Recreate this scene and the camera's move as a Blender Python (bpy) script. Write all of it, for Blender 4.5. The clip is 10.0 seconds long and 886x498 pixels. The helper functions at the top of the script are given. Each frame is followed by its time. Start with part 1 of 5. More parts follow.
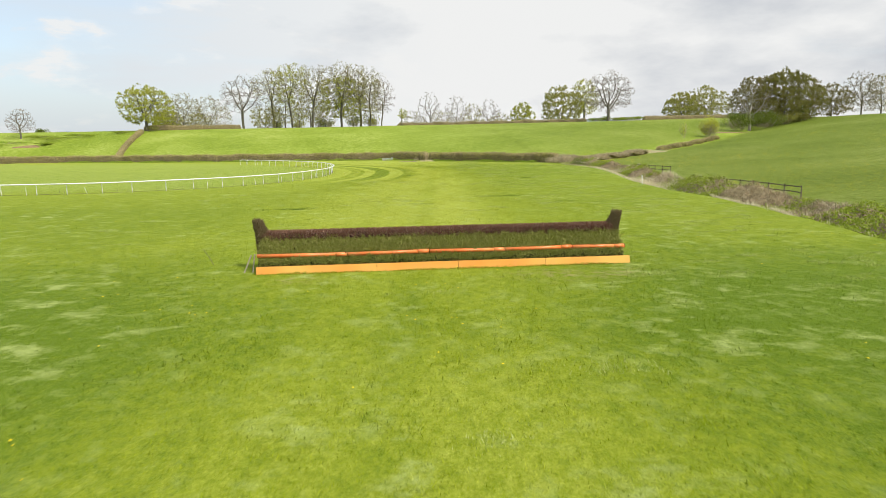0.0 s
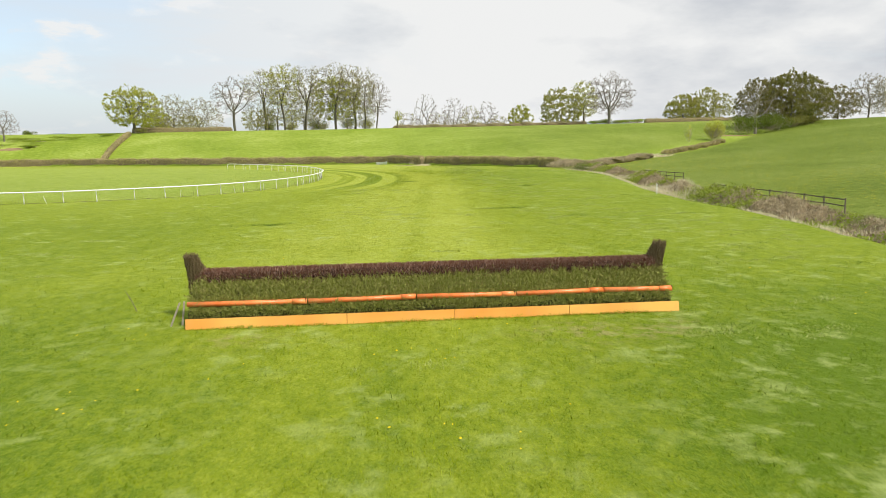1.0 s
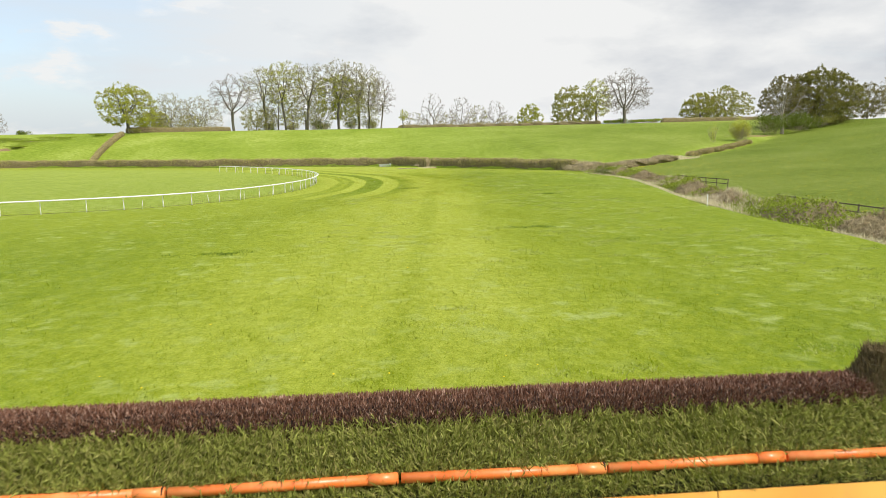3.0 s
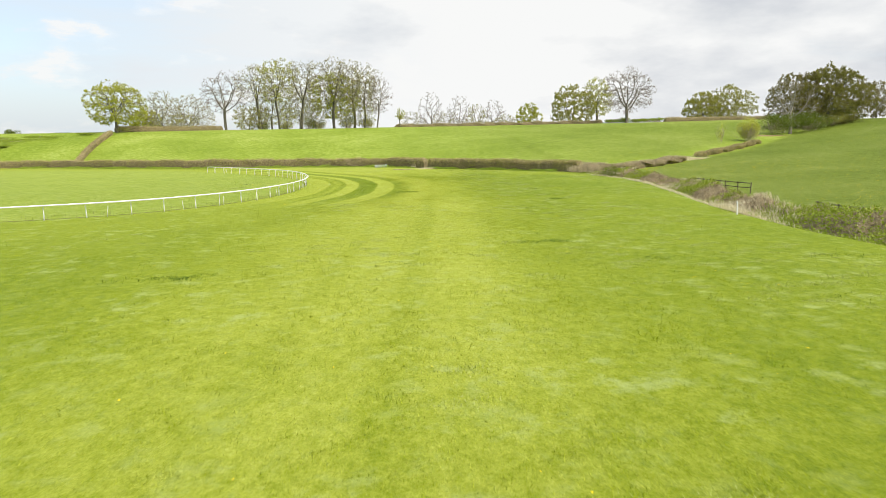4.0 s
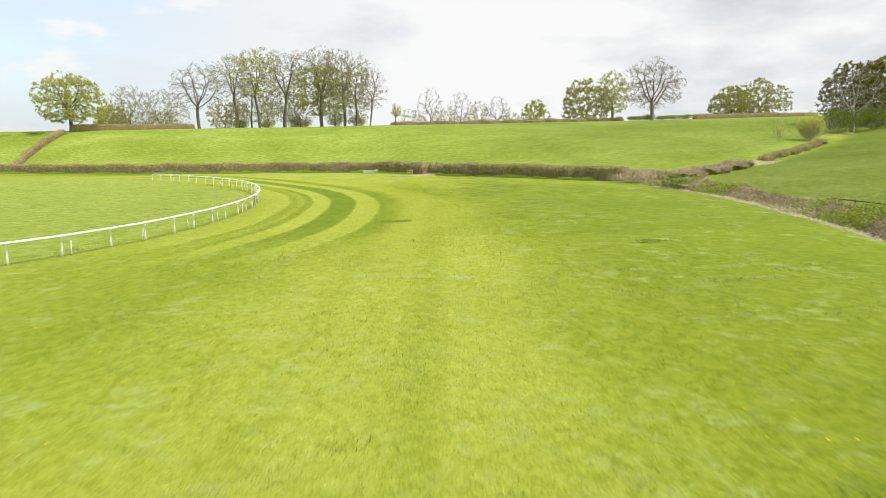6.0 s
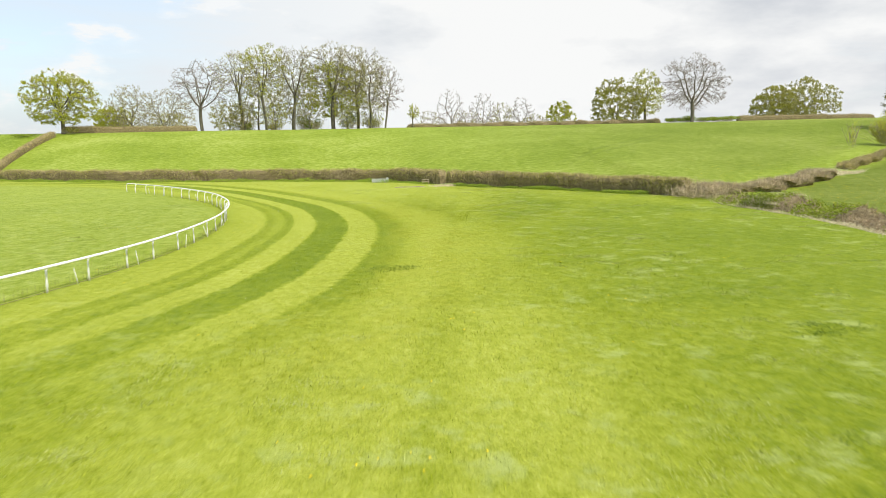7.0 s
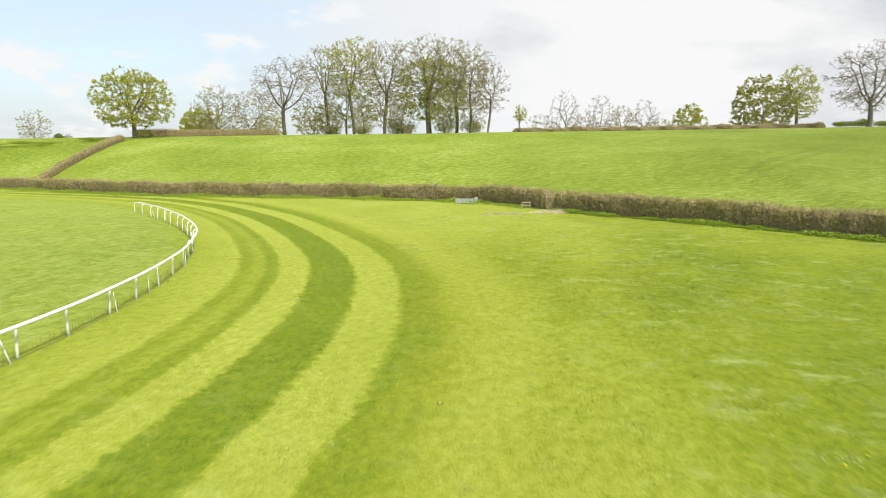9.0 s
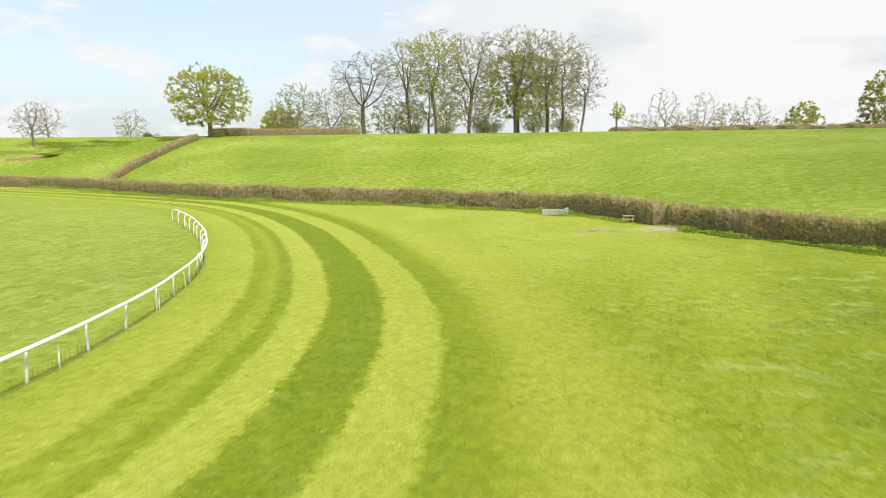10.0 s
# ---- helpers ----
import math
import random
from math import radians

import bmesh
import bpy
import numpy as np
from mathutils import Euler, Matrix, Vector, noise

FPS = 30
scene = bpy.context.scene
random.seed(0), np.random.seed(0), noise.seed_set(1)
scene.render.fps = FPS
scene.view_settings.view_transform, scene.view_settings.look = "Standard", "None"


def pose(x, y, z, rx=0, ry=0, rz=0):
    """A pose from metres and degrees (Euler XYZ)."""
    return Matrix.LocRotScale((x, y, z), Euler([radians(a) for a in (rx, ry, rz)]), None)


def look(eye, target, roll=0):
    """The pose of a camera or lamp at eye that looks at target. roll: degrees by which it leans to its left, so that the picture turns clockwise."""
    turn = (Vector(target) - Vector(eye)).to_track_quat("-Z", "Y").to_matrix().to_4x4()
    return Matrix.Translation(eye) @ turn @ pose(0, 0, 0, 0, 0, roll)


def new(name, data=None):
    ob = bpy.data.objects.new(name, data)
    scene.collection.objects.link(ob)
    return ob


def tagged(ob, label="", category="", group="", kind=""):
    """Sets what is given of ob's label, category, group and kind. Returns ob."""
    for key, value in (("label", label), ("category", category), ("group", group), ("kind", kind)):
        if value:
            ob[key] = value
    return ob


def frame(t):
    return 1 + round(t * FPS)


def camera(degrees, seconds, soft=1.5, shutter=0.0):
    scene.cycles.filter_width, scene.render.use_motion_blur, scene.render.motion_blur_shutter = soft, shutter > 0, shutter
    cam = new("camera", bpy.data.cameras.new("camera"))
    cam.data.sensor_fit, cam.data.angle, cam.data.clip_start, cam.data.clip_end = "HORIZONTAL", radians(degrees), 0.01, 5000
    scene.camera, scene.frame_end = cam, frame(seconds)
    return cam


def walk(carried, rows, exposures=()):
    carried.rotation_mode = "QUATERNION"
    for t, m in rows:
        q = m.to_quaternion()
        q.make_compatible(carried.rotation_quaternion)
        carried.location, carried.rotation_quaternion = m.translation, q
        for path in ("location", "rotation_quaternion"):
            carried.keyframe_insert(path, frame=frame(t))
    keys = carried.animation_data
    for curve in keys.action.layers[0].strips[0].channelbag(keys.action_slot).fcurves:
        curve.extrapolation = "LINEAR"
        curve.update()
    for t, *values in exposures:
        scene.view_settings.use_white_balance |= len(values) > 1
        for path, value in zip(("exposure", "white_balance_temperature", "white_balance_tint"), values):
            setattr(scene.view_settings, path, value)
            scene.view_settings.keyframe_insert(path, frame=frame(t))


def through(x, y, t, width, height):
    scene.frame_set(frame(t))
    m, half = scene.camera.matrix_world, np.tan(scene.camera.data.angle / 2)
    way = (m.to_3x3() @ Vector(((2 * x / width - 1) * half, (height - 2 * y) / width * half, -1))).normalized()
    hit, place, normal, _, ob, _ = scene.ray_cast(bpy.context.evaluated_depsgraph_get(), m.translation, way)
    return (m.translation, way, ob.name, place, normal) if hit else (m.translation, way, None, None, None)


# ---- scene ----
cam = camera(61.9, 10.0, 0.7, 0.26)
METRES, EYE, TILT, LEAN, TURN = 117.4, 5.4, 0.0, 0.0, -5.7
ROWS = [
    (0.0, 0.0, 0.0, 0.0, -0.13, -8.42, 0.9),
    (0.5, 0.0013, 0.0329, 0.0009, -0.26, -8.34, 0.86),
    (1.0, 0.0016, 0.0624, 0.002, -0.35, -8.25, 0.83),
    (1.5, 0.0013, 0.0892, 0.0028, 0.3, -8.2, 0.8),
    (2.0, 0.0012, 0.1155, 0.0033, 0.42, -8.21, 0.81),
    (2.5, 0.0013, 0.1411, 0.0037, 0.31, -8.24, 0.81),
    (3.0, 0.0015, 0.165, 0.0034, 0.2, -8.24, 0.81),
    (4.5, -0.0009, 0.2665, 0.0044, -0.12, -8.33, 0.77),
    (5.0, -0.0032, 0.3297, 0.004, -0.24, -8.36, 0.8),
    (6.5, -0.0058, 0.555, 0.0067, 0.38, -8.27, 0.81),
    (7.0, -0.0053, 0.6304, 0.0078, 1.55, -8.11, 0.74),
    (7.5, -0.0045, 0.7008, 0.009, 2.66, -7.98, 0.71),
    (8.0, -0.0038, 0.766, 0.0102, 4.41, -7.84, 0.63),
    (8.5, -0.0041, 0.827, 0.011, 6.93, -7.72, 0.49),
    (9.0, -0.0072, 0.8849, 0.0117, 10.23, -7.63, 0.32),
    (9.5, -0.0132, 0.941, 0.0122, 13.76, -7.56, 0.2),
    (10.0, -0.0225, 0.9986, 0.0127, 17.19, -7.6, 0.07),
]
walk(cam, [(t, pose(0, 0, EYE, TILT, LEAN, TURN) @ pose(METRES * x, METRES * y, METRES * z, 90 + pitch, roll, yaw)) for t, x, y, z, yaw, pitch, roll in ROWS], exposures=[(0.0, 0.0), (2.6, 0.0), (3.4, 0.06), (4.6, 0.13), (10.0, 0.11)])


# ---- light ----
SUN_AZIMUTH, SUN_HEIGHT = 138.0, 52.0        # degrees: clockwise from +y, above the horizon

world = bpy.data.worlds.new("sky")
scene.world = world
world.use_nodes = True


class Nodes:
    """Short hand for node trees: n("Type", socket=value or node output)."""

    def __init__(self, tree):
        self.tree = tree
        tree.nodes.clear()

    def __call__(self, kind, _out=0, _set=None, **inputs):
        node = self.tree.nodes.new(kind)
        for key, value in (_set or {}).items():
            if key == "operation":
                node.operation = value
            elif key == "blend_type":
                node.blend_type = value
            elif key == "data_type":
                node.data_type = value
            elif key == "attribute_name":
                node.attribute_name = value
            elif key == "noise_dimensions":
                node.noise_dimensions = value
        for key, value in inputs.items():
            socket = node.inputs[int(key[1:])] if key[0] == "i" and key[1:].isdigit() else node.inputs[key.replace("_", " ")]
            if isinstance(value, bpy.types.NodeSocket):
                self.tree.links.new(value, socket)
            else:
                socket.default_value = value
        return node.outputs[_out]

    def math(self, operation, a, b=0.0, c=0.0):
        return self("ShaderNodeMath", 0, {"operation": operation}, i0=a, i1=b, i2=c)

    def mix(self, factor, a, b, blend="MIX"):
        return self("ShaderNodeMix", 2, {"data_type": "RGBA", "blend_type": blend}, i0=factor, i6=a, i7=b)

    def noise(self, vector, scale, detail=3.0, rough=0.55, out=0):
        return self("ShaderNodeTexNoise", out, None, Vector=vector, Scale=scale, Detail=detail, Roughness=rough)

    def ramp(self, value, stops):
        node = self.tree.nodes.new("ShaderNodeValToRGB")
        while len(node.color_ramp.elements) < len(stops):
            node.color_ramp.elements.new(0.5)
        for element, (place, colour) in zip(node.color_ramp.elements, stops):
            element.position = place
            element.color = (*colour, 1) if len(colour) == 3 else colour
        self.tree.links.new(value, node.inputs[0])
        return node.outputs[0]

    def fit(self, value, a, b, c=0.0, d=1.0):
        return self("ShaderNodeMapRange", 0, None, i0=value, i1=a, i2=b, i3=c, i4=d)


def sky():
    """Broken spring cloud: pale blue to the north-west, bright white veil ahead, greyer heaped cloud to the north-east."""
    n = Nodes(world.node_tree)
    way = n("ShaderNodeTexCoord", 0)
    blue = n.tree.nodes.new("ShaderNodeTexSky")
    blue.sky_type, blue.sun_disc = "NISHITA", False
    blue.sun_elevation, blue.sun_rotation = radians(SUN_HEIGHT), radians(SUN_AZIMUTH)
    blue.air_density, blue.dust_density = 1.0, 2.0
    split = n.tree.nodes.new("ShaderNodeSeparateXYZ")
    n.tree.links.new(way, split.inputs[0])
    x, y, z = split.outputs
    heaped = n("ShaderNodeVectorMath", 0, {"operation": "MULTIPLY"}, i0=way, i1=(1.0, 1.0, 2.6))
    streaky = n("ShaderNodeVectorMath", 0, {"operation": "MULTIPLY"}, i0=way, i1=(1.0, 1.0, 7.0))
    veil = n.math("ADD", n.math("MULTIPLY", n.noise(heaped, 1.5, 3.0, 0.5), 0.75), n.math("MULTIPLY", n.noise(streaky, 3.4, 6.0, 0.55), 0.3))
    east = n.fit(x, -0.5, 0.15)
    mask = n.fit(n.math("ADD", veil, n.math("MULTIPLY", east, 0.20)), 0.56, 0.72)
    puff = n.noise(heaped, 9.0, 7.0, 0.55)
    low = n.fit(z, 0.20, 0.02, 0.0, 0.07)
    heaps = n.fit(n.math("ADD", puff, low), 0.56, 0.66)
    cover = n.math("MAXIMUM", n.math("MAXIMUM", mask, n.math("MULTIPLY", heaps, 0.9)), n.fit(z, 0.10, 0.0, 0.0, 0.75))
    shade = n.math("ADD", n.noise(heaped, 3.6, 6.0, 0.55), n.math("MULTIPLY", n.fit(x, 0.12, 0.55), n.fit(z, 0.015, 0.11, 0.0, 0.16)))
    grey = n.fit(shade, 0.57, 0.84)
    cloud = n.mix(grey, (0.87, 0.875, 0.87, 1), (0.50, 0.535, 0.59, 1))
    cloud = n.mix(n.math("MULTIPLY", n.math("SUBTRACT", 1.0, heaps), n.fit(x, 0.1, -0.35, 0.0, 0.8)), cloud, (0.68, 0.75, 0.81, 1))
    b1 = n("ShaderNodeBackground", 0, None, Color=blue.outputs[0], Strength=0.11)
    haze = n("ShaderNodeBackground", 0, None, Color=(0.78, 0.88, 0.96, 1), Strength=0.42)
    b1 = n("ShaderNodeAddShader", 0, None, i0=b1, i1=haze)
    b2 = n("ShaderNodeBackground", 0, None, Color=cloud, Strength=1.0)
    both = n("ShaderNodeMixShader", 0, None, i0=cover, i1=b1, i2=b2)
    n.tree.links.new(both, n.tree.nodes.new("ShaderNodeOutputWorld").inputs[0])


sky()
sun = new("sun", bpy.data.lights.new("sun", "SUN"))
sun.data.energy, sun.data.angle, sun.data.color = 4.4, radians(7.0), (1.0, 0.95, 0.86)
sun.matrix_world = look((math.sin(radians(SUN_AZIMUTH)) * math.cos(radians(SUN_HEIGHT)) * 50, math.cos(radians(SUN_AZIMUTH)) * math.cos(radians(SUN_HEIGHT)) * 50, math.sin(radians(SUN_HEIGHT)) * 50), (0, 0, 0))


# ---- materials ----
def material(name, build, rough=0.8, metal=0.0, bump=None, through=None, shine=0.15, sheen=0.0):
    """A node material: build(n, place) gives the colour; bump(n, place) a height and its depth in metres; through: light that leaves let pass."""
    m = bpy.data.materials.new(name)
    m.use_nodes = True
    n = Nodes(m.node_tree)
    place = n("ShaderNodeTexCoord", 3)
    colour = build(n, place)
    bsdf = n.tree.nodes.new("ShaderNodeBsdfPrincipled")
    if isinstance(colour, bpy.types.NodeSocket):
        n.tree.links.new(colour, bsdf.inputs["Base Color"])
    else:
        bsdf.inputs["Base Color"].default_value = colour
    bsdf.inputs["Roughness"].default_value, bsdf.inputs["Metallic"].default_value = rough, metal
    bsdf.inputs["Specular IOR Level"].default_value = shine
    if bump:
        height, depth = bump(n, place)
        b = n.tree.nodes.new("ShaderNodeBump")
        b.inputs["Distance"].default_value = depth
        n.tree.links.new(height, b.inputs["Height"])
        n.tree.links.new(b.outputs[0], bsdf.inputs["Normal"])
    last = bsdf.outputs[0]
    if through:
        t = n.tree.nodes.new("ShaderNodeBsdfTranslucent")
        if isinstance(colour, bpy.types.NodeSocket):
            n.tree.links.new(colour, t.inputs[0])
        else:
            t.inputs[0].default_value = colour
        last = n("ShaderNodeMixShader", 0, None, i0=through, i1=last, i2=t.outputs[0])
    n.tree.links.new(last, n.tree.nodes.new("ShaderNodeOutputMaterial").inputs[0])
    if sheen:
        bsdf.inputs["Sheen Weight"].default_value, bsdf.inputs["Sheen Roughness"].default_value = sheen, 0.22
        bsdf.inputs["Sheen Tint"].default_value = (0.80, 0.96, 0.14, 1)
    return m


def per_island(n):
    return n("ShaderNodeNewGeometry", 8)


def attribute(n, name):
    return n("ShaderNodeAttribute", 2, {"attribute_name": name})


def turf_colour(n, place):
    """Meadow turf: mown bands that follow the running rail, a pale lane to the jump, seed-head patches, yellower worn ground."""
    mow, band, field = attribute(n, "mow"), attribute(n, "band"), attribute(n, "field")
    lane, lane_show = attribute(n, "lane"), attribute(n, "lane_show")
    slope = attribute(n, "slope")
    wob = n.math("MULTIPLY", n.math("SUBTRACT", n.noise(place, 2.4, 6.0, 0.7), 0.5), 1.5)
    def at(metres):
        return (metres + 12.0) / 24.0
    def grey(v):
        return (v, v, v)
    strip = n.ramp(n.fit(n.math("ADD", mow, n.math("MULTIPLY", wob, 0.75)), -12.0, 12.0), [(at(-9.0), grey(0.45)), (at(-7.5), grey(0.66)), (at(-5.3), grey(0.80)), (at(-5.0), grey(0.34)), (at(-4.5), grey(0.38)), (at(-4.2), grey(0.56)), (at(-3.8), grey(0.52)), (at(-3.5), grey(0.26)), (at(-3.05), grey(0.30)), (at(-2.8), grey(0.84)), (at(-1.35), grey(0.86)), (at(-1.1), grey(0.12)), (at(1.05), grey(0.10)), (at(1.3), grey(0.84)), (at(3.2), grey(0.80)), (at(3.5), grey(0.18)), (at(4.7), grey(0.24)), (at(5.6), grey(0.60)), (at(6.6), grey(0.76)), (at(8.5), grey(0.74)), (at(11.0), grey(0.55))])
    lanes = n.ramp(n.fit(n.math("ADD", lane, wob), -12.0, 12.0), [(at(-12.0), grey(0.40)), (at(-8.5), grey(0.62)), (at(-5.8), grey(0.76)), (at(-5.0), grey(0.64)), (at(-4.2), grey(0.82)), (at(-2.3), grey(0.80)), (at(-1.7), grey(0.60)), (at(-1.2), grey(0.64)), (at(-0.6), grey(0.84)), (at(1.5), grey(0.82)), (at(3.0), grey(0.60)), (at(4.5), grey(0.50)), (at(7.5), grey(0.45)), (at(12.0), grey(0.42))])
    stretched = n("ShaderNodeVectorMath", 0, {"operation": "MULTIPLY"}, i0=place, i1=(1.0, 0.6, 1.0))
    patch = n.noise(stretched, 0.16, 5.0, 0.62)
    small = n.noise(stretched, 3.2, 6.0, 0.72)
    fine = n.noise(place, 16.0, 4.0, 0.7)
    lightness = n.mix(n.math("MULTIPLY", lane_show, 0.64), patch, lanes)
    # far turf paler: grazing-view brightness and longer dead grass put into the colour
    lightness = n.mix(n.math("MULTIPLY", attribute(n, "ley"), 0.5), lightness, (0.90, 0.90, 0.90, 1))
    # lusher turf and lens falloff, both put in as a darker colour
    lightness = n.math("SUBTRACT", lightness, n.math("MULTIPLY", attribute(n, "rank"), 0.42))
    lightness = n.mix(n.math("MULTIPLY", band, 0.70), lightness, strip)
    lightness = n.math("ADD", n.math("MULTIPLY", lightness, 0.80), n.math("MULTIPLY", n.fit(small, 0.28, 0.72), 0.36))
    lightness = n.math("ADD", lightness, n.math("MULTIPLY", n.math("SUBTRACT", fine, 0.5), 0.95))
    race = n.ramp(lightness, [(0.20, (0.098, 0.165, 0.003)), (0.52, (0.228, 0.283, 0.012)), (0.82, (0.385, 0.425, 0.062)), (1.0, (0.49, 0.53, 0.14))])
    tuft = n.fit(n.noise(stretched, 1.3, 6.0, 0.74), 0.55, 0.70, 0.0, 0.5)
    race = n.mix(n.math("MULTIPLY", tuft, n.math("SUBTRACT", 1.0, n.math("MULTIPLY", band, 0.6))), race, (0.32, 0.39, 0.12, 1))
    clump = n.math("MULTIPLY", n.fit(n.noise(place, 0.75, 6.0, 0.72), 0.53, 0.66), n.fit(n.noise(place, 0.13, 3.0, 0.55), 0.42, 0.58, 0.15, 0.75))
    race = n.mix(n.math("MULTIPLY", clump, n.math("SUBTRACT", 1.0, n.math("MULTIPLY", band, 0.8))), race, (0.40, 0.46, 0.17, 1))
    worn = n.math("MULTIPLY", n.fit(n.noise(place, 0.35, 5.0, 0.65), 0.44, 0.62, 0.15, 0.8), attribute(n, "worn"))
    race = n.mix(worn, race, n.mix(n.fit(small, 0.3, 0.7), (0.25, 0.27, 0.012, 1), (0.40, 0.40, 0.05, 1)))
    race = n.mix(attribute(n, "infield"), race, n.ramp(n.noise(stretched, 1.6, 6.0, 0.72), [(0.36, (0.15, 0.235, 0.025)), (0.48, (0.26, 0.335, 0.065)), (0.58, (0.35, 0.415, 0.12)), (0.68, (0.44, 0.49, 0.19))]))
    hill_light = n.math("ADD", n.math("MULTIPLY", n.noise(place, 0.05, 4.0), 0.42), n.math("MULTIPLY", n.noise(n("ShaderNodeVectorMath", 0, {"operation": "MULTIPLY"}, i0=place, i1=(0.8, 1.0, 1.0)), 1.5, 6.0, 0.72), 0.70))
    hill = n.ramp(hill_light, [(0.36, (0.105, 0.170, 0.007)), (0.51, (0.180, 0.250, 0.016)), (0.60, (0.245, 0.315, 0.035)), (0.70, (0.38, 0.43, 0.11))])
    knoll = n("ShaderNodeVectorMath", 0, {"operation": "MULTIPLY"}, i0=place, i1=(0.85, 0.85, 1.0))
    pale = n.fit(n.noise(knoll, 1.0, 6.0, 0.70), 0.51, 0.66, 0.0, 0.55)
    hill = n.mix(pale, hill, (0.37, 0.43, 0.10, 1))
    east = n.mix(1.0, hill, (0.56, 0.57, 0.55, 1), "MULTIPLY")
    split = n.tree.nodes.new("ShaderNodeSeparateXYZ")
    n.tree.links.new(place, split.inputs[0])
    gx, gy = split.outputs[0], split.outputs[1]
    # two wheel tracks that climb the hill slantwise
    across = n.math("ADD", n.math("SUBTRACT", n.math("MULTIPLY", gx, 0.812), n.math("MULTIPLY", gy, 0.583)), n.math("MULTIPLY", n.noise(place, 0.15, 2.0), 1.6))
    ruts = n.math("MAXIMUM", n.fit(n.math("ABSOLUTE", n.math("ADD", across, 77.6)), 0.2, 0.6, 1.0, 0.0), n.fit(n.math("ABSOLUTE", n.math("ADD", across, 79.8)), 0.2, 0.6, 1.0, 0.0))
    ruts = n.math("MULTIPLY", n.math("MULTIPLY", ruts, n.fit(gy, 184.0, 192.0)), n.fit(gy, 222.0, 232.0, 0.6, 0.0))
    hill = n.mix(ruts, hill, (0.13, 0.18, 0.02, 1))
    bare = n.math("MULTIPLY", n.fit(n.noise(place, 2.6, 5.0, 0.7), 0.46, 0.60), attribute(n, "bare"))
    race = n.mix(bare, race, (0.33, 0.285, 0.13, 1))
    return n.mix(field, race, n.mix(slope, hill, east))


def turf_bump(n, place):
    small = n.math("ADD", n.noise(place, 14.0, 5.0, 0.7), n.math("MULTIPLY", n.noise(place, 2.0, 4.0, 0.6), 1.6))
    return n.math("ADD", small, n.math("MULTIPLY", n.math("MULTIPLY", n.noise(place, 0.9, 4.0, 0.6), attribute(n, "field")), 5.0)), 0.06


def speckle(a, b, scale=3.0, detail=4.0, lo=0.35, hi=0.65):
    return lambda n, place: n.mix(n.fit(n.noise(place, scale, detail, 0.62), lo, hi), (*a, 1), (*b, 1))


def islands(*colours):
    def build(n, place):
        k = len(colours)
        return n.mix(n.fit(n.noise(place, 0.8, 3.0), 0.3, 0.7, 0.0, 0.35), n.ramp(per_island(n), [(i / max(1, k - 1), c) for i, c in enumerate(colours)]), (*colours[0], 1))
    return build


def streaked(*colours):
    """Stems in bunches: each of its own colour, with paler and darker bunches standing side by side."""
    def build(n, place):
        tall = n("ShaderNodeVectorMath", 0, {"operation": "MULTIPLY"}, i0=place, i1=(1.0, 1.0, 0.35))
        bunch = n.ramp(n.noise(tall, 1.5, 4.0, 0.7), [(0.34, (0.42, 0.42, 0.44)), (0.5, (0.95, 0.95, 0.95)), (0.66, (1.5, 1.45, 1.4))])
        return n.mix(1.0, islands(*colours)(n, place), bunch, "MULTIPLY")
    return build


def shaded_turf_colour(n, place):
    """Ground between the blades, dulled so that their shade is in the colour."""
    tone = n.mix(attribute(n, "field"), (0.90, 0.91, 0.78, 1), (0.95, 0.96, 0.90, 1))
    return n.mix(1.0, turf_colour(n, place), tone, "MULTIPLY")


TURF = material("turf", shaded_turf_colour, 0.85, 0.0, turf_bump, sheen=0.22)
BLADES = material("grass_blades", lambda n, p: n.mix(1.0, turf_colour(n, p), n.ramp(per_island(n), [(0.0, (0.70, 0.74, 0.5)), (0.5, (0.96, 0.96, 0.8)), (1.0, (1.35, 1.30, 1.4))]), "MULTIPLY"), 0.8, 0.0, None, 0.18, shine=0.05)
BARK = material("bark", speckle((0.11, 0.10, 0.075), (0.24, 0.22, 0.165), 2.5, 6.0), 0.9, 0.0, lambda n, p: (n.noise(p, 9.0, 5.0, 0.7), 0.05))
TWIG_GREY = material("grey_twigs", islands((0.25, 0.20, 0.16), (0.37, 0.31, 0.25), (0.31, 0.25, 0.20)), 0.9)
TWIG = material("fine_twigs", islands((0.31, 0.27, 0.17), (0.44, 0.38, 0.26), (0.37, 0.33, 0.20)), 0.9)
LEAF_OAK = material("young_oak_leaves", islands((0.47, 0.49, 0.055), (0.60, 0.60, 0.11), (0.37, 0.40, 0.04)), 0.6, 0.0, None, 0.5)
LEAF_OLIVE = material("olive_leaf_buds", islands((0.38, 0.38, 0.08), (0.48, 0.46, 0.12), (0.29, 0.30, 0.05)), 0.7, 0.0, None, 0.45)
LEAF_SPRING = material("bright_spring_leaves", islands((0.42, 0.46, 0.035), (0.54, 0.56, 0.07), (0.34, 0.38, 0.03)), 0.6, 0.0, None, 0.45)
LEAF_BRONZE = material("bronze_leaf_buds", islands((0.22, 0.19, 0.06), (0.30, 0.25, 0.09), (0.17, 0.16, 0.04), (0.27, 0.27, 0.07)), 0.65, 0.0, None, 0.35)
LEAF_DARK = material("dark_ivy_leaves", islands((0.21, 0.215, 0.045), (0.29, 0.28, 0.07), (0.33, 0.29, 0.09), (0.16, 0.18, 0.035)), 0.55, 0.0, None, 0.3)
LEAF_BUSH = material("bush_leaves", islands((0.14, 0.19, 0.02), (0.20, 0.25, 0.04), (0.09, 0.14, 0.018)), 0.6, 0.0, None, 0.4)
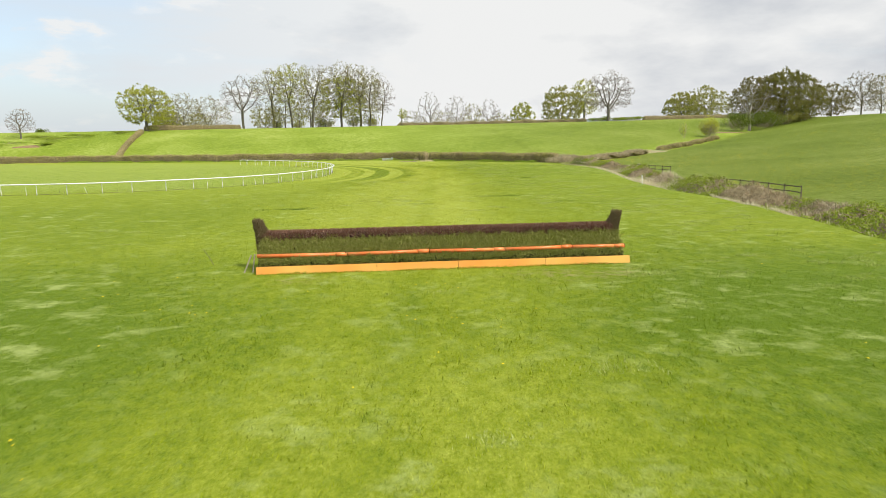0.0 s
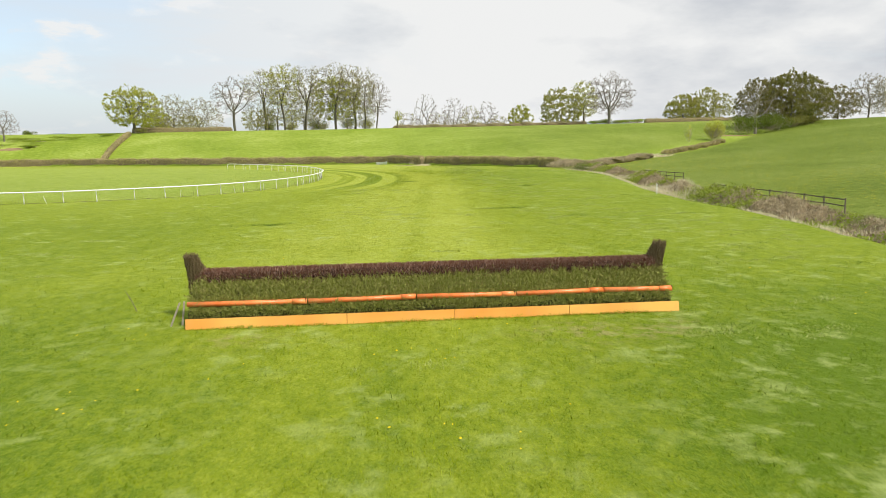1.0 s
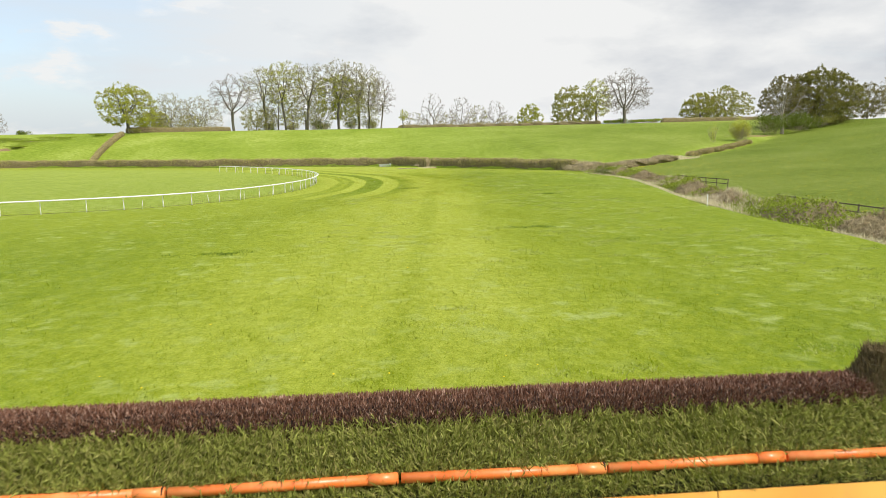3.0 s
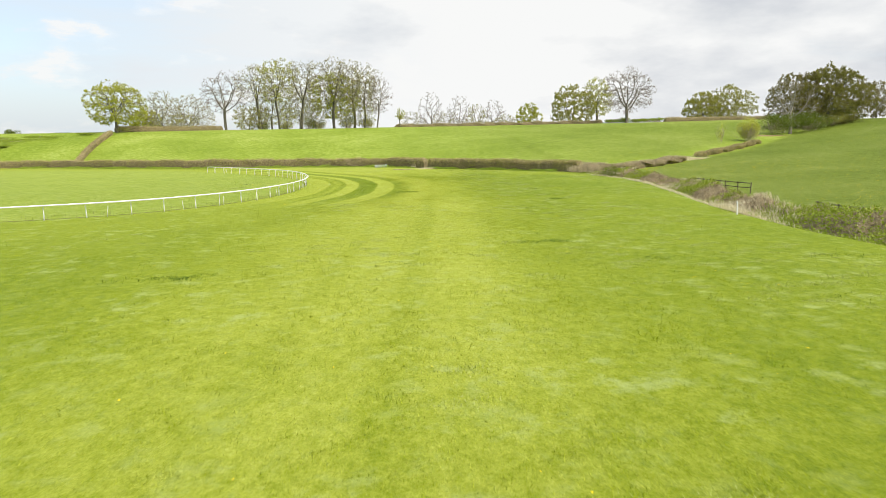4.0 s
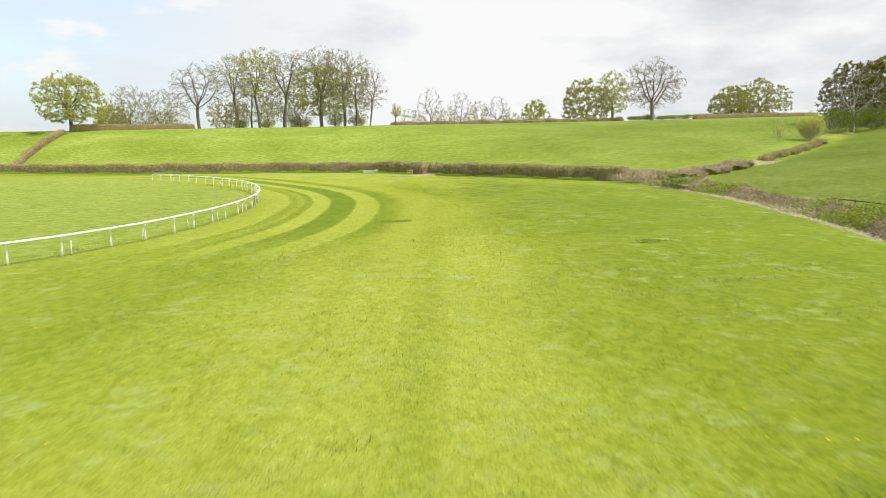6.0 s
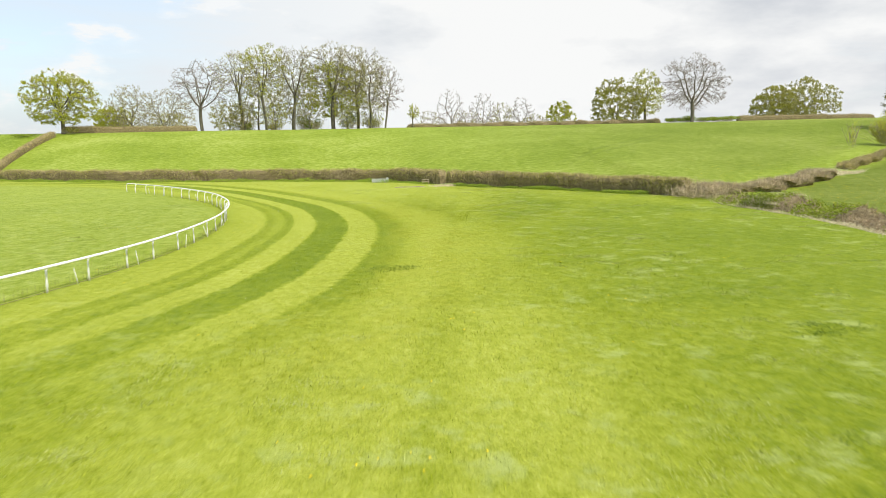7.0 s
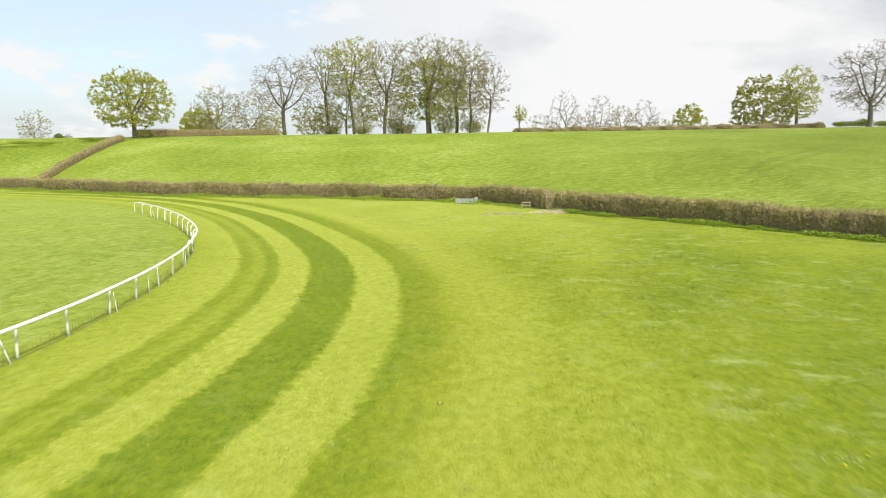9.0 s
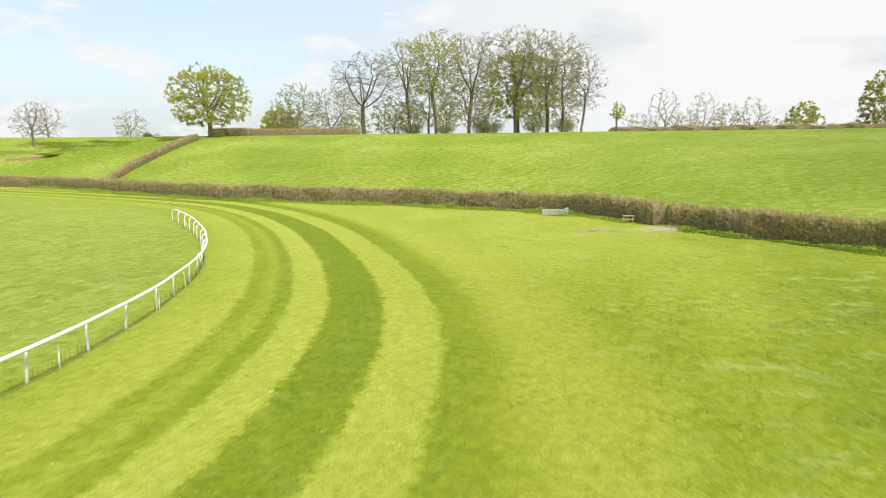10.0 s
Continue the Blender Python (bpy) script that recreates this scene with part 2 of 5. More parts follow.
HEDGE_BODY = material("hedge_core", speckle((0.15, 0.12, 0.06), (0.32, 0.26, 0.145), 3.0, 6.0), 0.95, 0.0, lambda n, p: (n.noise(p, 8.0, 5.0, 0.7), 0.15))
HEDGE_TWIG = material("hedge_twigs", streaked((0.40, 0.32, 0.17), (0.60, 0.50, 0.31), (0.30, 0.24, 0.11), (0.37, 0.36, 0.09), (0.49, 0.41, 0.22), (0.34, 0.34, 0.08)), 0.9)
STRAW = material("dead_grass", islands((0.66, 0.58, 0.38), (0.80, 0.73, 0.54), (0.52, 0.45, 0.26)), 0.9, 0.0, None, 0.3)
BRAMBLE = material("bramble_canes", streaked((0.29, 0.215, 0.125), (0.44, 0.36, 0.23), (0.20, 0.15, 0.075), (0.60, 0.52, 0.36), (0.33, 0.24, 0.15)), 0.9)
NETTLE = material("nettle_leaves", islands((0.25, 0.32, 0.03), (0.35, 0.42, 0.06), (0.18, 0.24, 0.02)), 0.6, 0.0, None, 0.4)
WEED = material("spring_weeds", islands((0.28, 0.39, 0.04), (0.38, 0.47, 0.08), (0.20, 0.30, 0.025)), 0.6, 0.0, None, 0.4)
EARTH = material("bare_earth", speckle((0.19, 0.13, 0.065), (0.32, 0.22, 0.12), 1.2, 6.0), 0.95, 0.0, lambda n, p: (n.noise(p, 4.0, 5.0), 0.1))
BIRCH = material("birch_brush", islands((0.13, 0.056, 0.034), (0.21, 0.100, 0.062), (0.34, 0.185, 0.125), (0.15, 0.070, 0.043), (0.70, 0.48, 0.37)), 0.7, shine=0.05)
# near-black core: shade deep in the brush put into its colour
BIRCH_SHADE_CORE = material("birch_shade_core", speckle((0.018, 0.011, 0.009), (0.055, 0.034, 0.028), 12.0, 5.0), 0.9)
WING = material("wing_brush", islands((0.15, 0.11, 0.055), (0.23, 0.175, 0.09), (0.11, 0.08, 0.04)), 0.8)
SPRUCE = material("conifer_sprigs", islands((0.26, 0.285, 0.05), (0.37, 0.38, 0.10), (0.16, 0.19, 0.03), (0.40, 0.35, 0.13), (0.22, 0.26, 0.045)), 0.6, 0.0, None, 0.25)
# much darker than the sprigs: shade in their gaps painted on the core
SPRUCE_SHADE_CORE = material("apron_shade_core", speckle((0.03, 0.032, 0.010), (0.08, 0.08, 0.028), 10.0, 5.0), 0.95)
BOARD = material("orange_board", lambda n, p: n.mix(n.fit(n.noise(p, 3.0, 6.0, 0.7), 0.5, 0.8, 0.0, 0.5), n.mix(n.fit(n.noise(p, 0.20, 2.0), 0.36, 0.58), (0.66, 0.245, 0.038, 1), (0.77, 0.43, 0.10, 1)), (0.62, 0.31, 0.10, 1)), 0.5, 0.0, lambda n, p: (n.noise(p, 3.0, 5.0), 0.01))
PIPE = material("orange_pipe", lambda n, p: n.mix(n.fit(n.noise(p, 2.0, 6.0, 0.7), 0.4, 0.75), (0.78, 0.17, 0.03, 1), (0.86, 0.32, 0.10, 1)), 0.36, shine=0.6)
PIPE_BAND = material("dark_pipe_strap", lambda n, p: (0.05, 0.03, 0.02, 1), 0.6)
STAKE = material("weathered_stake", speckle((0.34, 0.29, 0.22), (0.52, 0.46, 0.37), 14.0, 5.0), 0.9)
RAIL_WHITE = material("white_plastic", speckle((0.78, 0.78, 0.76), (0.86, 0.86, 0.85), 2.0, 4.0), 0.35, shine=0.5)
FENCE_WOOD = material("old_fence_timber", speckle((0.10, 0.085, 0.055), (0.21, 0.18, 0.125), 9.0, 5.0), 0.9)
# blue haze of distance mixed into the woods' colour
HAZY_WOODS = material("far_hazy_woods", speckle((0.16, 0.21, 0.22), (0.24, 0.29, 0.30), 0.02, 5.0), 0.95)
PALE_BARK = material("bleached_dead_wood", speckle((0.24, 0.21, 0.16), (0.40, 0.36, 0.29), 2.5, 6.0), 0.9, 0.0, lambda n, p: (n.noise(p, 9.0, 5.0, 0.7), 0.05))
TUSSOCK = material("pale_tussock", islands((0.38, 0.43, 0.13), (0.46, 0.50, 0.19), (0.31, 0.37, 0.08), (0.41, 0.45, 0.15)), 0.9, 0.0, None, 0.15, shine=0.0)
DOCK = material("dark_weed", islands((0.10, 0.17, 0.02), (0.15, 0.22, 0.03), (0.07, 0.13, 0.015)), 0.6, 0.0, None, 0.3)
HEDGE_LEAF = material("hedge_leaf_buds", islands((0.34, 0.34, 0.065), (0.43, 0.42, 0.11), (0.25, 0.27, 0.045)), 0.65, 0.0, None, 0.4)
SCRUB = material("dry_scrub", streaked((0.47, 0.38, 0.26), (0.34, 0.32, 0.12), (0.60, 0.50, 0.37), (0.32, 0.25, 0.15), (0.44, 0.38, 0.23)), 0.9)
MUD = material("worn_mud", speckle((0.20, 0.18, 0.11), (0.32, 0.29, 0.20), 2.0, 6.0), 0.95)
GALVANISED = material("galvanised_steel", speckle((0.42, 0.44, 0.46), (0.58, 0.60, 0.62), 5.0, 5.0), 0.5, 0.4)
PALE_WOOD = material("pale_timber", speckle((0.36, 0.28, 0.19), (0.5, 0.41, 0.3), 9.0, 5.0), 0.85)
DANDELION = material("dandelion_yellow", islands((0.80, 0.55, 0.01), (0.90, 0.68, 0.03)), 0.7)
DAISY = material("daisy_white", islands((0.8, 0.8, 0.75), (0.7, 0.7, 0.66)), 0.7)
TWINE = material("binding_twine", lambda n, p: (0.42, 0.36, 0.24, 1), 0.8)


# ---- the lie of the land ----
SURVEY = 1.2                                 # the plan's unit, in metres
FAR_HEDGE = np.array([(-240, 212), (-120, 204), (-76, 196), (-62, 191), (-48.8, 183), (-38.9, 177.5), (-28.6, 174), (-12, 171), (-4, 168), (4, 165), (9.5, 158.5), (13, 152), (19, 144.5), (26.5, 137), (31.5, 131)]) * SURVEY
EAST_HEDGE = np.array([(33.5, 123), (40, 127), (51, 137), (62, 147), (82, 166), (95, 181), (112, 196), (140, 212), (240, 250)]) * SURVEY
DITCH = np.array([(17, -60), (18, 0), (21.3, 29.4), (22.5, 33.5), (24, 44), (24.8, 53), (25.0, 61), (26.5, 72), (30, 88), (32.5, 100), (33, 112), (32.3, 122)]) * SURVEY
RAIL = np.array([(-90, 80), (-60, 81.5), (-41.5, 82.5), (-34, 82.8), (-28.8, 83.6), (-25, 84.6), (-22, 85.6), (-19.4, 86.8), (-17, 88.6), (-14.9, 90.9), (-13.1, 93.6), (-11.4, 96.2), (-10, 99.3), (-8.7, 102.4), (-7.8, 106.2), (-7.1, 110), (-6.5, 114), (-6.0, 118.2), (-5.8, 121.8), (-5.8, 125.2), (-5.95, 128.6), (-6.4, 132.4), (-6.9, 136), (-7.8, 140.4), (-8.6, 143.7), (-9.7, 147), (-10.7, 150), (-11.9, 153), (-13.6, 156.6), (-16.2, 161.2), (-17.8, 163.9), (-21.7, 169.7), (-25.6, 175.1), (-30.0, 180.2)])
MOWN = np.array([(-60, 68), (-30, 72), (-18, 76), (-10, 83), (-5.5, 90), (-2.2, 96.5), (-0.5, 101.4), (0.9, 106.5), (1.8, 112), (2.3, 118), (2.55, 125), (2.2, 132), (0.9, 140.5), (-0.9, 147), (-3.0, 152.6), (-6.0, 159.5), (-9.4, 166.4), (-15.4, 177.2), (-24, 189.5), (-36, 202), (-54.5, 212), (-89, 224)])
FLOOR = 0.24


def smooth(points, y):
    """x of a plan line at y, with rounded corners."""
    return sum(np.interp(y + k, points[:, 1], points[:, 0]) for k in (-3.0, -1.0, 1.0, 3.0)) / 4


def step(a, b, v):
    t = np.clip((v - a) / (b - a), 0, 1)
    return t * t * (3 - 2 * t)


def rounded(points, times=3):
    """A plan line with its corners cut round."""
    p = np.asarray(points, float)
    for _ in range(times):
        q = np.empty((2 * len(p) - 2, p.shape[1]))
        q[0::2], q[1::2] = p[:-1] * 0.75 + p[1:] * 0.25, p[:-1] * 0.25 + p[1:] * 0.75
        p = np.concatenate((p[:1], q, p[-1:]))
    return p


MOWN_FINE = rounded(MOWN, 2)


def ripple(x, y):
    return (np.sin(x * 0.31 + 1.3 * np.sin(y * 0.17)) + np.sin(y * 0.27 + 1.7 * np.sin(x * 0.13)) + np.sin((x + y) * 0.11)) / 3


def height(x, y):
    """The ground's height at plan places in metres."""
    x, y = np.asarray(x, float), np.asarray(y, float)
    xb = np.concatenate((FAR_HEDGE[:, 0], EAST_HEDGE[:, 0]))
    yb = np.concatenate((FAR_HEDGE[:, 1], EAST_HEDGE[:, 1]))
    line = np.interp(x, xb, yb)
    from_ditch = x - smooth(DITCH, y)
    away = np.clip(x - np.maximum(smooth(DITCH, np.minimum(y, 122 * SURVEY)) + 3.6, 0), 0, 170)
    east = 0.042 * away + 0.00056 * away ** 2
    foot = np.where(x > 33 * SURVEY, np.interp(x, EAST_HEDGE[:, 0], 0.042 * (EAST_HEDGE[:, 0] - 40) + 0.00056 * (EAST_HEDGE[:, 0] - 40) ** 2), 0)
    foot = np.minimum(foot, 9.5)
    crest = 279.0 + 0.02 * x
    u = np.clip((y - line) / np.maximum(crest - line, 8), 0, 1.6)
    rise = np.where(u < 1, u + 0.07 * np.sin(np.pi * u), 1)
    rise = rise - 0.06 * step(0.86, 1.0, u)
    top = 11.2 + 0.006 * np.clip(x, -100, 150)
    hill = foot + (top - foot) * rise - 1.2 * step(1.0, 1.6, u)
    z = FLOOR + np.where(y > line, hill, np.minimum(east, 9.4 + 0.012 * away) * step(0, 6, away))
    dip = step(-0.6, 1.2, from_ditch) * (1 - step(2.6, 3.8, from_ditch)) * (1 - step(118 * SURVEY, 124 * SURVEY, y))
    z = z - 0.7 * dip + 0.05 * ripple(x, y)
    return z


def mow_lines(x, y):
    """Metres across from the middle of the dark mown band and from the pale lane to the jump, and how clearly each shows."""
    best, d = np.full(x.shape, 1e9), np.full(x.shape, 60.0)
    near = (np.abs(x) < 110) & (y > 40) & (y < 240)
    px, py = x[near], y[near]
    b, dd = best[near], d[near]
    for (ax, ay), (bx, by) in zip(MOWN_FINE, MOWN_FINE[1:]):
        ux, uy = bx - ax, by - ay
        t = np.clip(((px - ax) * ux + (py - ay) * uy) / (ux * ux + uy * uy), 0, 1)
        ex, ey = px - ax - t * ux, py - ay - t * uy
        q = ex * ex + ey * ey
        hit = q < b
        b = np.where(hit, q, b)
        dd = np.where(hit, np.sqrt(q) * np.sign(ex * uy - ey * ux), dd)
    d[near] = dd
    show = step(86, 110, y) * (1 - step(6, 12, d)) * step(-11.0, -8.5, d)
    lane = x - (6.2 + 0.095 * (y - 60))
    lane = np.where(lane > 0, lane, lane) * (1 + 0.6 * step(110, 150, y) * (lane > 0))
    lane_show = (1 - show * (1 - step(4.5, 8.0, d))) * (1 - 0.85 * step(118, 150, y)) * (0.8 + 0.2 * step(34, 60, y))
    return d, show, lane, lane_show


def field_kind(x, y):
    xb = np.concatenate((FAR_HEDGE[:, 0], EAST_HEDGE[:, 0]))
    yb = np.concatenate((FAR_HEDGE[:, 1], EAST_HEDGE[:, 1]))
    return np.maximum(step(-1, 1, y - np.interp(x, xb, yb)), step(2.6, 3.6, x - smooth(DITCH, y)))


def mesh_of(name, verts, faces, mat, smooth_shade=False):
    """A mesh from arrays of corners and of faces (all with as many corners)."""
    verts, faces = np.asarray(verts, np.float32), np.asarray(faces, np.int32)
    me = bpy.data.meshes.new(name)
    k = faces.shape[1]
    me.vertices.add(len(verts))
    me.vertices.foreach_set("co", verts.ravel())
    me.loops.add(faces.size)
    me.loops.foreach_set("vertex_index", faces.ravel())
    me.polygons.add(len(faces))
    me.polygons.foreach_set("loop_start", np.arange(0, faces.size, k, dtype=np.int32))
    me.polygons.foreach_set("use_smooth", np.full(len(faces), smooth_shade))
    me.materials.append(mat)
    me.update(calc_edges=True)
    return me


def store(me, name, values):
    me.attributes.new(name, "FLOAT", "POINT").data.foreach_set("value", np.asarray(values, np.float32))


def turf_tags(me, x, y):
    d, show, lane, lane_show = mow_lines(x, y)
    store(me, "mow", d), store(me, "band", show), store(me, "field", field_kind(x, y))
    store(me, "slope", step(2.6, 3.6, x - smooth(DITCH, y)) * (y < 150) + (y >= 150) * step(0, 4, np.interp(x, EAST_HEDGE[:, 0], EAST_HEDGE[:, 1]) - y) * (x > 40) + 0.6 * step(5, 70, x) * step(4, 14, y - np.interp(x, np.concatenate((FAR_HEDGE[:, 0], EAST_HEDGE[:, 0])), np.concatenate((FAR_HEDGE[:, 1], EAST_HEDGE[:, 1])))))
    # where the far turf's colour is raised for grazing view and dead grass
    store(me, "ley", step(125, 175, y) * step(3.0, 7.0, d) * (1 - 0.95 * step(8, 22, x)) + 0.5 * step(150, 185, y) * (d < 3))
    store(me, "worn", 0.5 * step(3.4, 4.4, d) * (1 - step(7.5, 11, d)) * step(84, 100, y) * (1 - step(150, 185, y)))
    store(me, "infield", 0.5 * step(8.2, 9.6, -d) * step(84, 96, y + 0.25 * (x + 40)) * (d < 0))
    store(me, "lane", lane), store(me, "lane_show", lane_show)
    d_out = np.where(y > 100, d, 0)
    store(me, "bare", np.clip(sum(np.exp(-((x - a) / w) ** 2 - ((y - b) / 0.6) ** 2) for a, b, w in ((7.3, 27.6, 1.0), (10.0, 27.4, 0.8), (8.8, 26.7, 0.8), (7.3, 26.5, 0.7), (-2.7, 27.7, 0.8), (5.6, 27.4, 0.6))), 0, 0.9))
    # deeper green at start and sides: lusher turf plus painted lens falloff
    rank = (1 - step(14, 46, y)) * (0.45 + 0.65 * step(3, 10, np.abs(x - 2)) + 0.36 * step(14, 20, y))
    rank = np.maximum(rank, (0.30 - 0.06 * step(80, 110, y)) * step(2, 9, lane) * (1 - step(150, 175, y)))
    rank = np.maximum(rank, (0.28 + 0.15 * step(12, 20, d_out)) * step(5.0, 9.0, d_out) * (1 - step(140, 168, y)))
    store(me, "rank", np.maximum(rank, 0.40 * (1 - step(-20, -9, lane)) * (1 - step(55, 85, y))))


def spaced(stops):
    """Grid lines from (from, to, step) stretches."""
    return np.unique(np.concatenate([np.arange(a, b + s * 0.5, s) for a, b, s in stops]))


def build_ground():
    xs = spaced([(-3000, -600, 300), (-600, -160, 20), (-160, -44, 4), (-44, 48, 1.0), (48, 180, 3), (180, 600, 20), (600, 3000, 300)])
    ys = spaced([(-1500, -200, 200), (-200, -20, 12), (-20, 160, 1.0), (160, 300, 2.0), (300, 500, 10), (500, 1200, 50), (1200, 4400, 400)])
    gx, gy = np.meshgrid(xs, ys)
    x, y = gx.ravel(), gy.ravel()
    i = (np.arange(len(ys) - 1)[:, None] * len(xs) + np.arange(len(xs) - 1)[None, :]).ravel()
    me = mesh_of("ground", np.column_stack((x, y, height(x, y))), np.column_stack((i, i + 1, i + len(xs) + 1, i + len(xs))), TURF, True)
    turf_tags(me, x, y)
    tagged(new("ground", me), "rolling green meadow turf with curved mown bands", "ground", kind="structure")


build_ground()


def build_far_hills():
    """A low wooded ridge two and a half kilometres off, haze in its colour."""
    x = np.arange(-1200, 2400, 40.0)
    top = 44 + 20 * step(-200, 700, x) * (1 - step(1500, 2300, x)) + 5 * np.sin(x * 0.011) + 3 * np.sin(x * 0.037)
    rows = [np.column_stack((x, np.full(len(x), y), h)) for y, h in ((2150.0, np.zeros(len(x))), (2350.0, top * 0.55), (2550.0, top), (2900.0, top * 0.4), (3100.0, np.zeros(len(x))))]
    v = np.concatenate(rows)
    i = (np.arange(4)[:, None] * len(x) + np.arange(len(x) - 1)[None, :]).ravel()
    tagged(new("far_hills", mesh_of("far_hills", v, np.column_stack((i, i + 1, i + len(x) + 1, i + len(x))), HAZY_WOODS, True)), "distant wooded ridge on the horizon, haze put into its blue-green", "hills", kind="structure")


build_far_hills()


# ---- building helpers ----
def thing(name, label, category, place=(0, 0, 0), group="", kind=""):
    ob = new(name)
    ob.location = place
    return tagged(ob, label, category, group, kind)


def part_mesh(name, me, parent, label="", kind=""):
    ob = new(name, me)
    ob.parent = parent
    if label or kind:
        tagged(ob, label, kind=kind)
    return ob


def part(name, bm, mat, parent, label=""):
    me = bpy.data.meshes.new(name)
    bm.to_mesh(me)
    bm.free()
    me.materials.append(mat)
    return part_mesh(name, me, parent, label)


def block(size, centre=(0, 0, 0), bevel=0.0, turn=None):
    bm = bmesh.new()
    bmesh.ops.create_cube(bm, size=1.0)
    bmesh.ops.scale(bm, vec=size, verts=bm.verts)
    if bevel:
        bmesh.ops.bevel(bm, geom=bm.edges[:], offset=bevel, segments=2, affect="EDGES")
    if turn:
        bmesh.ops.transform(bm, matrix=turn, verts=bm.verts)
    bmesh.ops.translate(bm, vec=centre, verts=bm.verts)
    return bm


def sweep(path, radii, sides=8, squash=1.0, cap=True):
    """Corners and faces of a tube along a path."""
    path = [Vector(p) for p in path]
    verts, faces = [], []
    for k, p in enumerate(path):
        d = (path[min(k + 1, len(path) - 1)] - path[max(k - 1, 0)]).normalized()
        side = d.cross(Vector((0, 0, 1)))
        if side.length < 0.05:
            side = d.cross(Vector((0, 1, 0)))
        side.normalize()
        up = side.cross(d)
        r = radii[k] if hasattr(radii, "__len__") else radii
        for s in range(sides):
            a = 2 * math.pi * s / sides
            verts.append(p + side * (math.cos(a) * r) + up * (math.sin(a) * r * squash))
    for k in range(len(path) - 1):
        for s in range(sides):
            a, b = k * sides + s, k * sides + (s + 1) % sides
            faces.append((a, b, b + sides, a + sides))
    bm = bmesh.new()
    vs = [bm.verts.new(v) for v in verts]
    for f in faces:
        bm.faces.new([vs[i] for i in f]).smooth = True
    if cap:
        bm.faces.new(vs[:sides][::-1])
        bm.faces.new(vs[-sides:])
    return bm


def blades(roots, ways, lengths, widths, bend=0.25, rng=None):
    """Slim pointed leaves: roots, directions (unit), lengths and widths; two triangles each, bent at the middle."""
    rng = rng or np.random.default_rng(1)
    n = len(roots)
    across = np.cross(ways, rng.normal(size=(n, 3)))
    across /= np.linalg.norm(across, axis=1)[:, None] + 1e-9
    lean = np.cross(ways, across)
    w, l = widths[:, None], lengths[:, None]
    tip = roots + ways * l + lean * l * bend * rng.uniform(-1, 1, (n, 1))
    mid = roots + ways * l * 0.5
    verts = np.stack((roots - across * w * 0.35, mid + across * w * 0.5, tip, mid - across * w * 0.5), 1).reshape(-1, 3)
    i = np.arange(n)[:, None] * 4
    return verts, i + np.array([[0, 1, 2, 3]])


def unit(v):
    return v / (np.linalg.norm(v, axis=1)[:, None] + 1e-9)


def along(points, step_length):
    """Places and directions at even steps along a plan line with rounded corners."""
    p = rounded(points)
    s = np.concatenate(([0], np.cumsum(np.linalg.norm(np.diff(p, axis=0), axis=1))))
    at = np.arange(0, s[-1], step_length)
    out = np.column_stack([np.interp(at, s, p[:, k]) for k in range(p.shape[1])])
    way = unit(np.gradient(out, axis=0))
    return out, way, s[-1]


